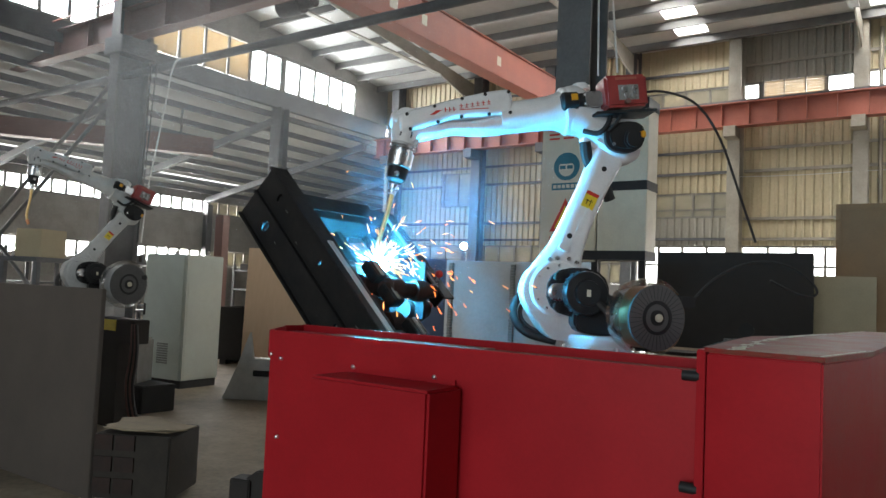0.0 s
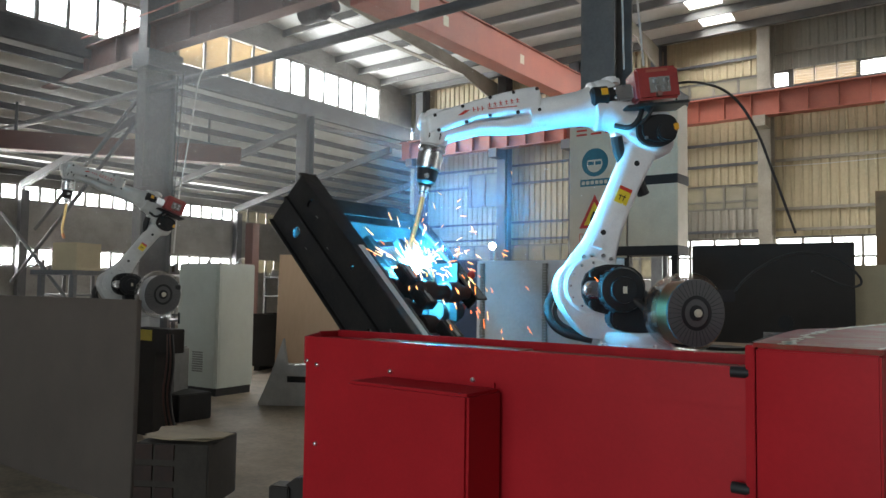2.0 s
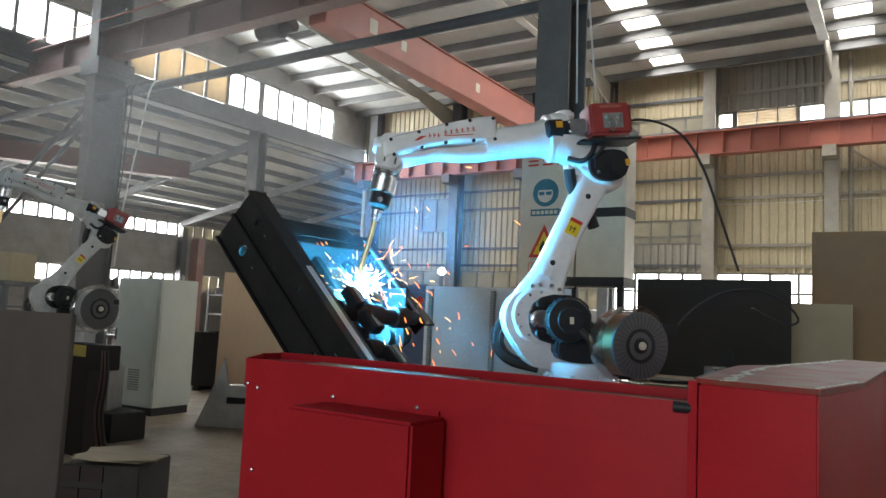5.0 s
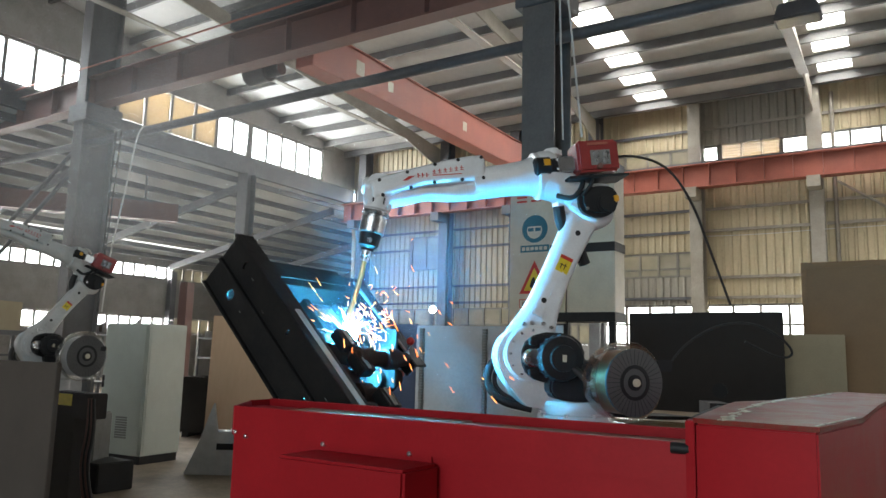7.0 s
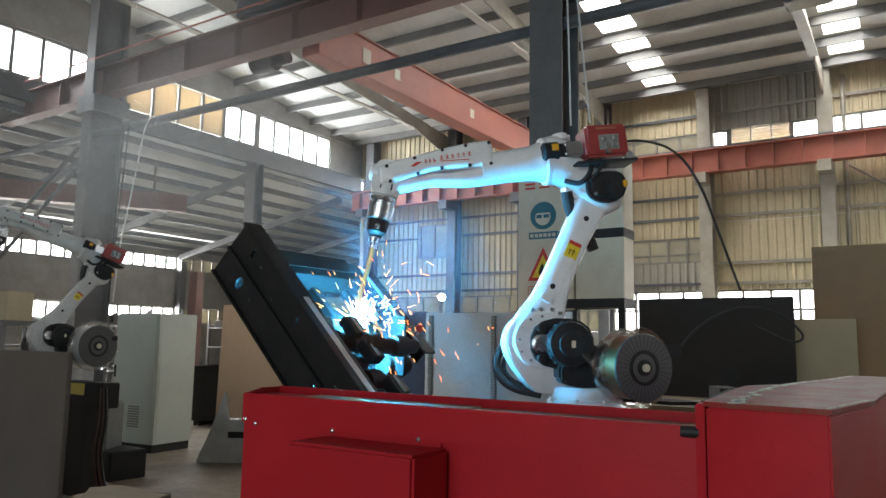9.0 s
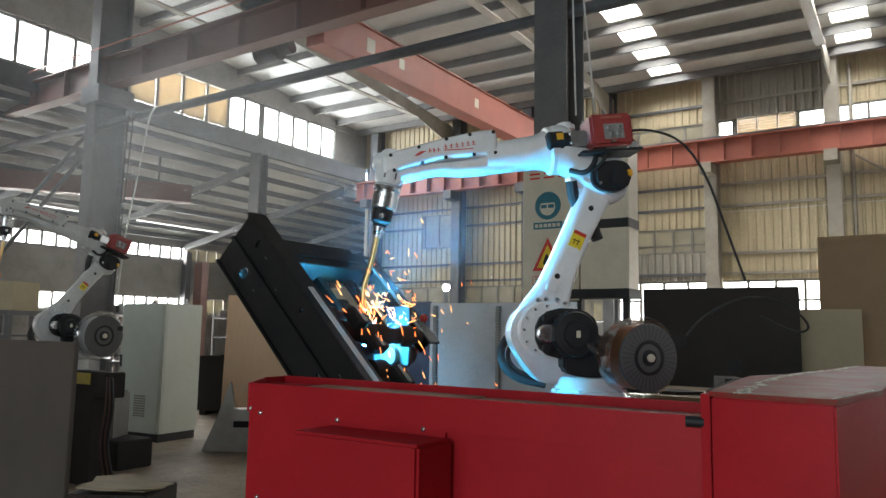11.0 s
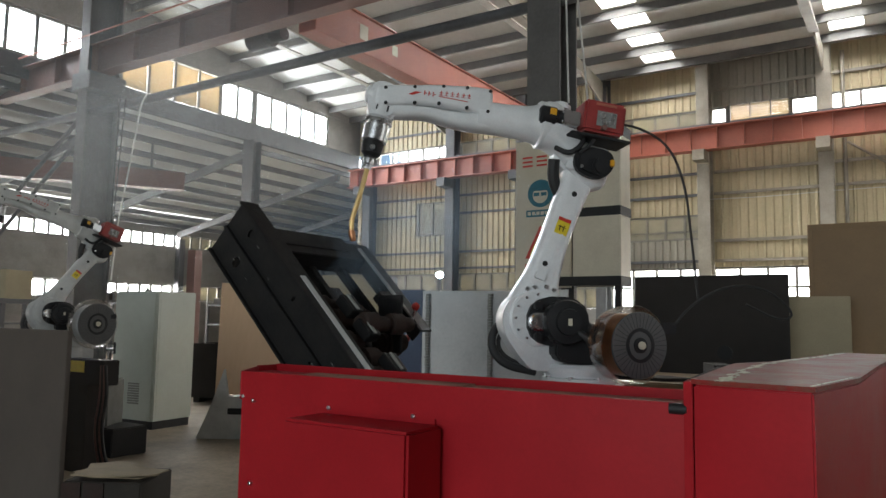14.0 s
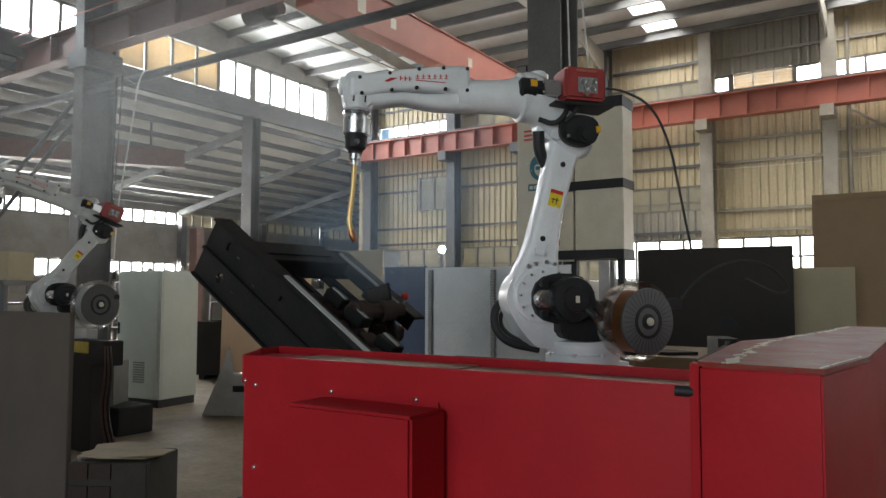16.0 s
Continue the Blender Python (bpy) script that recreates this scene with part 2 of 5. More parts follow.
M = dict(
    concrete=surf("worn_concrete", (0.36, 0.29, 0.21), (0.13, 0.105, 0.078), 0.7, 0, 1.8, 0.8, 24, 0.75),
    siding=surf("cream_siding", (0.54, 0.46, 0.30), (0.36, 0.31, 0.20), 0.55, 0, 0.7, 0.1, 14, 1.0),
    block=surf("grey_wall", (0.32, 0.31, 0.29), (0.18, 0.17, 0.16), 0.85, 0, 1.2, 0.3, 20, 0.9),
    roof=surf("grey_roof_sheet", (0.60, 0.60, 0.57), (0.42, 0.42, 0.40), 0.6, 0, 0.6, 0.1, 9, 1.0),
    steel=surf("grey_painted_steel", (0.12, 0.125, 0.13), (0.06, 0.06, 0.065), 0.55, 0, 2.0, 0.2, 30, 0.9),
    screen=surf("brown_grey_steel", (0.105, 0.086, 0.072), (0.07, 0.057, 0.048), 0.75, 0.0, 2.2, 0.6, 110, 1.0, spec=0.3),
    column=surf("pale_grey_steel", (0.15, 0.145, 0.14), (0.08, 0.078, 0.075), 0.6, 0, 2.0, 0.2, 30, 0.9),
    grey_sheet=surf("dull_grey_siding", (0.31, 0.29, 0.24), (0.22, 0.205, 0.17), 0.6, 0, 0.7, 0.1, 14, 1.0),
    rust=surf("rusty_brown_steel", (0.045, 0.026, 0.02), (0.02, 0.014, 0.012), 0.75, 0, 9, 0.4, 80, 0.9, spec=0.3),
    flange=surf("dark_grey_plastic", (0.075, 0.075, 0.076), (0.055, 0.055, 0.056), 0.45, 0, 8.0, 0.05, 140, 0.8),
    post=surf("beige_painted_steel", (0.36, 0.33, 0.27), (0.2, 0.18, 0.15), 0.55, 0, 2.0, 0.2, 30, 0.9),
    crane=surf("red_oxide_paint", (0.42, 0.13, 0.085), (0.27, 0.085, 0.06), 0.5, 0, 1.6, 0.15, 30, 1.0),
    crane_dark=surf("dusty_red_oxide", (0.23, 0.115, 0.095), (0.14, 0.075, 0.065), 0.6, 0, 1.6, 0.15, 30, 1.0),
    red=surf("red_enamel", (0.38, 0.013, 0.019), (0.27, 0.010, 0.015), 0.42, 0, 3.0, 0.12, 90, 1.0, 0.0, spec=0.15),
    red_worn=surf("worn_red_enamel", (0.22, 0.022, 0.02), (0.17, 0.05, 0.035), 0.4, 0, 9.0, 0.2, 120, 0.25, spec=0.1),
    dusty=surf("dusty_red_lid", (0.34, 0.24, 0.16), (0.20, 0.045, 0.035), 0.6, 0, 4.0, 0.3, 80, 0.6, spec=0.2),
    white=surf("white_robot_paint", (0.74, 0.75, 0.76), (0.60, 0.61, 0.62), 0.36, 0, 5.0, 0.05, 120, 0.7, 0.2),
    white_old=surf("dull_white_paint", (0.58, 0.58, 0.56), (0.4, 0.4, 0.39), 0.5, 0, 5.0, 0.1, 90, 0.7),
    black=surf("black_plastic", (0.02, 0.02, 0.021), (0.011, 0.011, 0.012), 0.55, 0, 8.0, 0.1, 140, 0.8, spec=0.3),
    rubber=surf("black_rubber", (0.02, 0.02, 0.021), (0.012, 0.012, 0.012), 0.65, 0, 8.0, 0.1, 140, 0.8),
    mill=surf("black_mill_steel", (0.010, 0.010, 0.011), (0.017, 0.016, 0.015), 0.42, 0.0, 7.0, 0.6, 60, 0.6, spec=0.14),
    plate=surf("grey_steel_plate", (0.54, 0.55, 0.55), (0.38, 0.39, 0.40), 0.42, 0.1, 2.0, 0.15, 50, 0.9),
    dark_plate=surf("dark_steel_plate", (0.036, 0.031, 0.028), (0.022, 0.019, 0.017), 0.65, 0.0, 3.0, 0.5, 160, 0.9, spec=0.2),
    metal=surf("bare_machined_steel", (0.62, 0.62, 0.63), (0.45, 0.45, 0.46), 0.28, 1.0, 8.0, 0.05, 160, 0.7),
    brass=surf("brass_tube", (0.62, 0.45, 0.2), (0.45, 0.31, 0.13), 0.3, 1.0, 8.0, 0.05, 120, 0.7),
    copper=surf("copper_wire", (0.55, 0.27, 0.14), (0.38, 0.18, 0.09), 0.33, 1.0, 8.0, 0.3, 200, 0.7, 0, (1, 1, 1)),
    yellow=surf("yellow_sticker", (0.75, 0.58, 0.03), (0.6, 0.45, 0.03), 0.4, 0, 20, 0.02, 90, 0.6),
    sign_red=surf("red_print", (0.55, 0.03, 0.02), (0.42, 0.03, 0.02), 0.45, 0, 20, 0.02, 90, 0.6),
    sign_blue=surf("blue_green_print", (0.02, 0.15, 0.2), (0.02, 0.11, 0.15), 0.45, 0, 20, 0.02, 90, 0.6),
    sign_white=surf("off_white_board", (0.62, 0.57, 0.45), (0.5, 0.45, 0.35), 0.5, 0, 3, 0.05, 60, 0.7),
    feeder=surf("dull_red_plastic", (0.32, 0.045, 0.04), (0.22, 0.03, 0.03), 0.4, 0, 9, 0.05, 150, 0.7),
    cabinet=surf("pale_green_grey_paint", (0.52, 0.57, 0.52), (0.43, 0.47, 0.43), 0.42, 0, 2.0, 0.05, 60, 0.8),
    plywood=surf("pinkish_plywood", (0.66, 0.45, 0.29), (0.55, 0.36, 0.22), 0.7, 0, 1.5, 0.1, 30, 0.9, 0, (1, 1, 0.25)),
    board=surf("tan_chipboard", (0.42, 0.35, 0.23), (0.31, 0.26, 0.17), 0.75, 0, 2.5, 0.25, 80, 0.9),
    brown=surf("brown_hardboard", (0.24, 0.155, 0.08), (0.18, 0.115, 0.06), 0.65, 0, 1.5, 0.1, 50, 0.9),
    card=surf("cardboard", (0.30, 0.235, 0.15), (0.19, 0.148, 0.094), 0.85, 0, 5, 0.2, 60, 0.9),
    crate=surf("rusty_grey_crate", (0.05, 0.042, 0.034), (0.022, 0.019, 0.016), 0.8, 0.0, 6, 0.5, 70, 1.0, spec=0.25),
    blue=surf("dark_blue_sheet", (0.10, 0.13, 0.2), (0.065, 0.085, 0.14), 0.5, 0.2, 2, 0.15, 50, 0.9),
    grille=surf("grey_grille", (0.25, 0.25, 0.24), (0.18, 0.18, 0.17), 0.6, 0, 10, 0.1, 90, 0.7),
    frame=surf("window_frame_paint", (0.2, 0.19, 0.17), (0.12, 0.115, 0.1), 0.5, 0, 3, 0.1, 40, 0.8),
    louvre=surf("cream_louvre", (0.46, 0.37, 0.23), (0.36, 0.28, 0.17), 0.6, 0, 3, 0.1, 40, 0.8),
    wire=surf("white_cable", (0.6, 0.6, 0.58), (0.5, 0.5, 0.48), 0.5, 0, 10, 0, 50, 0.6),
    orange=surf("orange_connector", (0.7, 0.35, 0.02), (0.6, 0.3, 0.02), 0.4, 0, 20, 0.02, 90, 0.6),
    grimy=grimy("grimy_window_glass"),
    glass=clear("window_glass", (0.93, 0.96, 0.97), 0.06, 0.08),
    # fume is tinted blue: the arc's glow is put into its colour
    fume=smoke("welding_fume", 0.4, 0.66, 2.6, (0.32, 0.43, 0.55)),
    # pale see-through veil added to lift the dark hall like haze
    haze=smoke("hall_haze_veil", 0.32, 4.4, 0.25, (0.8, 0.86, 0.9)),
    film=clear("clear_plastic", (0.93, 0.92, 0.9), 0.3, 0.12),
    sky=glow("overcast_sky", (0.97, 0.985, 1.0), 4.0),
    arc=glow("arc_flash", (0.06, 0.54, 1.0), 2200.0),
    warm=glow("warm_bulb", (1.0, 0.72, 0.4), 12.0),
    arc_ray=glow("arc_ray", (0.45, 0.85, 1.0), 5.0),
    arc_far=glow("far_arc_flash", (0.65, 0.9, 1.0), 90.0),
    spark=glow("glowing_spark", (1.0, 0.17, 0.03), 4.5),
    hot=glow("white_hot_spark", (1.0, 0.34, 0.09), 4.5),
)


# ---- mesh helpers ----
def box(bm, x0, x1, y0, y1, z0, z1, m=None):
    v = [bm.verts.new((x, y, z)) for x in (x0, x1) for y in (y0, y1) for z in (z0, z1)]
    for f in ((0, 1, 3, 2), (4, 6, 7, 5), (0, 4, 5, 1), (2, 3, 7, 6), (0, 2, 6, 4), (1, 5, 7, 3)):
        bm.faces.new([v[i] for i in f])
    if m is not None:
        for q in v:
            q.co = m @ q.co
    return v


def cyl(bm, p0, p1, r0, r1=None, seg=20):
    p0, p1 = Vector(p0), Vector(p1)
    r1 = r0 if r1 is None else r1
    axis = (p1 - p0).normalized()
    a = axis.orthogonal().normalized()
    b = axis.cross(a)
    rings = []
    for p, r in ((p0, r0), (p1, r1)):
        rings.append([bm.verts.new(p + r * (math.cos(2 * math.pi * i / seg) * a + math.sin(2 * math.pi * i / seg) * b)) for i in range(seg)])
    for i in range(seg):
        j = (i + 1) % seg
        bm.faces.new((rings[0][i], rings[0][j], rings[1][j], rings[1][i]))
    bm.faces.new(list(reversed(rings[0])))
    bm.faces.new(rings[1])


def lathe(bm, p0, axis, rows, seg=28):
    """Turn (distance along the axis, radius) rows about an axis."""
    p0, axis = Vector(p0), Vector(axis).normalized()
    a = axis.orthogonal().normalized()
    b = axis.cross(a)
    rings = [[bm.verts.new(p0 + axis * d + max(r, 0.0005) * (math.cos(2 * math.pi * i / seg) * a + math.sin(2 * math.pi * i / seg) * b)) for i in range(seg)] for d, r in rows]
    for u, w in zip(rings, rings[1:]):
        for i in range(seg):
            j = (i + 1) % seg
            bm.faces.new((u[i], u[j], w[j], w[i]))
    bm.faces.new(list(reversed(rings[0])))
    bm.faces.new(rings[-1])


def prism(bm, pts, y0, y1):
    """A side profile in x and z, given thickness in y."""
    a = [bm.verts.new((x, y0, z)) for x, z in pts]
    b = [bm.verts.new((x, y1, z)) for x, z in pts]
    n = len(pts)
    for i in range(n):
        j = (i + 1) % n
        bm.faces.new((a[i], a[j], b[j], b[i]))
    bm.faces.new(list(reversed(a)))
    bm.faces.new(b)


def rounded(pts, k=3):
    """A closed profile with its corners cut round (Chaikin)."""
    for _ in range(k):
        out = []
        for (x0, z0), (x1, z1) in zip(pts, pts[1:] + pts[:1]):
            out += [(0.75 * x0 + 0.25 * x1, 0.75 * z0 + 0.25 * z1), (0.25 * x0 + 0.75 * x1, 0.25 * z0 + 0.75 * z1)]
        pts = out
    return pts


def tube(bm, pts, r, seg=8, k=2):
    """A cable or bent tube along a smoothed line."""
    pts = [Vector(p) for p in pts]
    for _ in range(k):
        out = [pts[0]]
        for p, q in zip(pts, pts[1:]):
            out += [0.75 * p + 0.25 * q, 0.25 * p + 0.75 * q]
        pts = out + [pts[-1]]
    ring, a = None, None
    for i, p in enumerate(pts):
        d = (pts[min(i + 1, len(pts) - 1)] - pts[max(i - 1, 0)]).normalized()
        a = d.orthogonal().normalized() if a is None else (a - d * a.dot(d)).normalized()
        b = d.cross(a)
        now = [bm.verts.new(p + r * (math.cos(2 * math.pi * j / seg) * a + math.sin(2 * math.pi * j / seg) * b)) for j in range(seg)]
        if ring:
            for j in range(seg):
                bm.faces.new((ring[j], ring[(j + 1) % seg], now[(j + 1) % seg], now[j]))
        else:
            bm.faces.new(list(reversed(now)))
        ring = now
    bm.faces.new(ring)


def limb(bm, rows, n=3.0, seg=28):
    """A cast limb along x: rows of (x, z, half height, half width, y), with rounded-square sections and domed ends."""
    def section(x, z, h, w, y, k):
        out = []
        for i in range(seg):
            a = 2 * math.pi * i / seg
            c, d = math.cos(a), math.sin(a)
            out.append(bm.verts.new((x, y + k * w * math.copysign(abs(c) ** (2 / n), c), z + k * h * math.copysign(abs(d) ** (2 / n), d))))
        return out
    rows = [(*r, 0.0) if len(r) == 4 else r for r in rows]
    fine = [rows[0]]
    for p0, p1, p2, p3 in zip([rows[0]] + rows, rows, rows[1:], rows[2:] + [rows[-1]]):
        for j in range(1, 5):
            t = j / 4
            fine.append(tuple(b + 0.5 * t * (c - a + t * (2 * a - 5 * b + 4 * c - d + t * (3 * (b - c) + d - a))) for a, b, c, d in zip(p0, p1, p2, p3)))
    dome = 0.35
    first, last = fine[0], fine[-1]
    cap0 = [(first[0] - first[2] * dome * (1 - e), *first[1:], k) for e, k in ((0.0, 0.45), (0.3, 0.78), (0.7, 0.95))]
    cap1 = [(last[0] + last[2] * dome * (1 - e), *last[1:], k) for e, k in ((0.7, 0.95), (0.3, 0.78), (0.0, 0.45))]
    rings = [section(*r) for r in cap0] + [section(*r, 1.0) for r in fine] + [section(*r) for r in cap1]
    for u, v in zip(rings, rings[1:]):
        for i in range(seg):
            bm.faces.new((u[i], u[(i + 1) % seg], v[(i + 1) % seg], v[i]))
    bm.faces.new(list(reversed(rings[0])))
    bm.faces.new(rings[-1])


def part(name, bm, material, parent=None, label="", at=None, bevel=0.0, smooth=True):
    """Link a bmesh as one mesh object under a thing or a part."""
    bmesh.ops.recalc_face_normals(bm, faces=bm.faces)
    if bevel:
        edges = [e for e in bm.edges if len(e.link_faces) == 2 and e.calc_face_angle(0) > 0.6]
        bmesh.ops.bevel(bm, geom=edges, offset=bevel, segments=2, affect="EDGES", clamp_overlap=True)
    me = bpy.data.meshes.new(name)
    bm.to_mesh(me)
    bm.free()
    if smooth:
        me.polygons.foreach_set("use_smooth", [True] * len(me.polygons))
        me.set_sharp_from_angle(angle=radians(32))
    me.materials.append(M[material])
    ob = new(name, me)
    if parent:
        ob.parent = parent
    if at is not None:
        ob.matrix_basis = at
    if label:
        ob["label"] = label
    return ob


def made(draw, *args, **kw):
    bm = bmesh.new()
    draw(bm, *args, **kw)
    return bm


def boxes(*rows):
    bm = bmesh.new()
    for r in rows:
        box(bm, *r)
    return bm


def thing(name, label, category, group="", kind="", at=None):
    ob = tagged(new(name), label, category, group, kind)
    if at is not None:
        ob.matrix_basis = at
    return ob


# ---- bright overcast sky behind the openings ----
tagged(part("backdrop_sky", boxes((-27.0, -18.0, -8, 38, 7.4, 7.5)), "sky", smooth=False), "plain bright overcast sky over the side bay roof", "sky", kind="structure")
tagged(part("backdrop_sky", boxes((-15.4, 14, 21.0, 21.1, 0.0, 9.2)), "sky", smooth=False), "plain bright overcast sky outside the windows", "sky", kind="structure")
tagged(part("backdrop_sky", boxes((-17.0, -16.9, 5.8, 18.95, 6.7, 8.6)), "sky", smooth=False), "plain bright overcast sky outside the clerestory", "sky", kind="structure")
tagged(part("backdrop_sky", boxes((-26.0, -25.9, -8, 38, 0.0, 4.7)), "sky", smooth=False), "plain bright overcast sky outside the side bay", "sky", kind="structure")
tagged(part("backdrop_sky", boxes((-14, 8, 11.5, 60, 9.9, 10.0)), "sky", smooth=False), "plain bright overcast sky over the skylights", "sky", kind="structure")

# ---- hall ----
FAR, WEST, LOW = 19.0, -15.7, -24.0
tagged(part("floor", boxes((-26, 13, -11, 37, -0.2, 0.0)), "concrete", smooth=False), "worn stained concrete workshop floor", "floor", kind="structure")


def corrugated(bm, x0, x1, z0, z1, y, pitch=0.19, deep=0.03):
    """Ribbed sheet that faces -y, with a back."""
    xs = []
    n = max(1, round((x1 - x0) / pitch))
    w = (x1 - x0) / n
    for i in range(n):
        a = x0 + i * w
        xs += [(a, 0), (a + 0.55 * w, 0), (a + 0.68 * w, deep), (a + 0.87 * w, deep)]
    xs.append((x1, 0))
    lo = [bm.verts.new((x, y - d, z0)) for x, d in xs]
    hi = [bm.verts.new((x, y - d, z1)) for x, d in xs]
    for i in range(len(xs) - 1):
        bm.faces.new((lo[i], lo[i + 1], hi[i + 1], hi[i]))
    box(bm, x0, x1, y + 0.004, y + 0.1, z0, z1)


FAR_POSTS = (-15.0, -11.8, -9.4, -7.0, -4.35, -1.65, 1.05, 5.0, 9.0)
wall = thing("wall_north", "cream corrugated steel siding wall with window bands", "wall", kind="structure")
spans = list(zip((-15.7,) + FAR_POSTS, FAR_POSTS + (12.0,)))
for a, b in spans:
    bm = bmesh.new()
    corrugated(bm, a, b, 2.8, 6.25, FAR) if (a, b) != (-7.0, -4.35) else corrugated(bm, a, b, 4.15, 6.25, FAR)
    part("siding", bm, "siding", wall, smooth=False)
    part("siding", made(corrugated, a, b, 6.85, 8.0, FAR), "grey_sheet" if a == -4.35 else "siding", wall, smooth=False)
    if (a, b) == (-7.0, -4.35):
        # strip between the two window bands, coloured grey instead of cream
        part("siding", made(corrugated, a, b, 2.8, 3.5, FAR), "grey_sheet", wall, smooth=False)
    part("plinth", boxes((a, b, FAR, FAR + 0.2, 0, 1.75)), "block", wall, smooth=False)


def window(name, along, at, a0, a1, z0, z1, n, rails=(), mat="glass", label="steel-framed window with clear panes"):
    """A band of panes in a frame; along 'x' or 'y'."""
    w = thing(name, label, "window", kind="structure")

    def put(bm, p0, p1, d0, d1, q0, q1):
        box(bm, p0, p1, d0, d1, q0, q1) if along == "x" else box(bm, d0, d1, p0, p1, q0, q1)
    bm = bmesh.new()
    step = (a1 - a0) / n
    for i in range(n + 1):
        t = 0.05 if i in (0, n) else 0.03 if along == "x" else 0.04
        put(bm, a0 + i * step - t, a0 + i * step + t, at - 0.03, at + 0.05, z0, z1)
    for z in (z0 + 0.03, z1 - 0.03, *rails):
        put(bm, a0 + 0.05, a1 - 0.05, at - 0.028, at + 0.048, z - 0.025, z + 0.025)
    part("window_frame", bm, "frame", w, smooth=False)
    for i in range(n):
        bm = bmesh.new()
        put(bm, a0 + i * step + 0.02, a0 + (i + 1) * step - 0.02, at, at + 0.006, z0 + 0.05, z1 - 0.05)
        p = part("pane", bm, mat, w, smooth=False)
        p.visible_shadow = False
    return w


for i, (a, b) in enumerate(spans):
    window(f"window_{i + 1}", "x", FAR + 0.04, a + 0.1, b - 0.1, 1.75, 2.8, max(2, round((b - a) / 0.62)), (2.3,), "grimy" if b < -6 or a == -1.65 else "glass")
    if (a, b) in ((-4.35, -1.65),):
        window("window_20", "x", FAR + 0.04, a + 0.1, a + 0.5, 6.25, 6.85, 1)
        window("window_21", "x", FAR + 0.04, b - 0.75, b - 0.1, 6.25, 6.85, 1)
        for k in range(3):
            lv = thing("louvre_panel", "cream metal louvre panel in the wall", "louvre", "wall louvres")
            part("frame", boxes((a + 0.55 + k * 0.47, a + 0.58 + k * 0.47, FAR - 0.02, FAR + 0.06, 6.25, 6.85)), "frame", lv, smooth=False)
            for j in range(9):
                part("slat", made(box, 0, 0.435, -0.037, 0.037, -0.004, 0.004), "louvre", lv, at=pose(a + 0.583 + k * 0.47, FAR + 0.02, 6.285 + j * 0.066, 66), smooth=False)
    else:
        window(f"window_{i + 30}", "x", FAR + 0.04, a + 0.1, b - 0.1, 6.25, 6.85, max(2, round((b - a) / 0.62)), (), "glass" if a > -3 or b < -11 else "grimy")
window("window_12", "x", FAR + 0.04, -6.9, -4.45, 3.5, 4.15, 5, (3.72,), "grimy")
w = window("window_13", "x", FAR - 0.12, -13.15, -12.05, 3.98, 5.03, 2, (), "grimy", label="aluminium sliding window in the siding wall")

for x in FAR_POSTS:
    bm = bmesh.new()
    box(bm, x - 0.15, x + 0.15, FAR - 0.46, FAR - 0.44, 0, 7.99)
    box(bm, x - 0.15, x + 0.15, FAR - 0.1, FAR - 0.08, 0, 7.99)
    box(bm, x - 0.01, x + 0.01, FAR - 0.44, FAR - 0.1, 0, 7.99)
    col = thing("wall_column", "painted steel H-column against the siding", "column", "north wall columns", "structure")
    # beige columns east of x = -6, dark grey ones west of it
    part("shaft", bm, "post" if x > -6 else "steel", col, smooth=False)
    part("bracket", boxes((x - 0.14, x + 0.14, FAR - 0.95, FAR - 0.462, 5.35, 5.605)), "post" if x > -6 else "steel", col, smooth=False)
for z in (2.92, 3.42, 4.6, 5.15, 7.25):
    g = thing("girt", "thin steel girt along the siding", "girt", "wall girts", "structure")
    for a, b in spans[1:]:
        if not (z == 3.42 and (a, b) == (-7.0, -4.35)):
            # girt rails change from dark grey to beige the same way
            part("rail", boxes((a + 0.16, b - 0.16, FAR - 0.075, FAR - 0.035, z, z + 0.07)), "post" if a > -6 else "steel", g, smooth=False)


def runway(y, x0, x1, mat, stiff):
    r = thing("crane_runway", "red oxide steel crane runway beam with web stiffeners", "crane beam", "crane runways", "structure")
    part("top_flange", boxes((x0, x1, y - 0.16, y + 0.16, 6.55, 6.58)), mat, r, smooth=False)
    part("bottom_flange", boxes((x0, x1, y - 0.14, y + 0.14, 6.0, 6.03)), mat, r, smooth=False)
    part("web", boxes((x0, x1, y - 0.01, y + 0.01, 6.03, 6.55)), mat, r, smooth=False)
    part("rail", boxes((x0, x1, y - 0.03, y + 0.03, 6.58, 6.66)), "steel", r, smooth=False)
    x = x0 + 0.4
    while x < x1:
        part("stiffener", boxes((x - 0.008, x + 0.008, y - 0.13, y - 0.01, 6.03, 6.55)), mat, r, smooth=False)
        x += stiff
    return r


runway(8.0, -24, 12, "crane_dark", 1.3)
r2 = runway(18.3, -15.5, 12, "crane", 0.62)
r2.location.z = -0.39

# crane bridge that spans the bay
crane = thing("overhead_crane", "red box-girder overhead travelling crane", "crane")
part("girder", boxes((-8.28, -7.9, 8.4, 18.2, 5.98, 6.62)), "crane", crane, smooth=False, bevel=0.01)
part("top_plate", boxes((-8.32, -7.86, 8.4, 18.2, 6.624, 6.645)), "crane", crane, smooth=False)
part("end_carriage", boxes((-9.3, -6.9, 7.86, 8.14, 6.68, 6.95)), "steel", crane, bevel=0.02)
bm = bmesh.new()
cyl(bm, (-9.75, 8.75, 6.24), (-9.25, 8.75, 6.24), 0.17, seg=18)
cyl(bm, (-9.25, 8.75, 6.24), (-8.95, 8.75, 6.24), 0.11, seg=18)
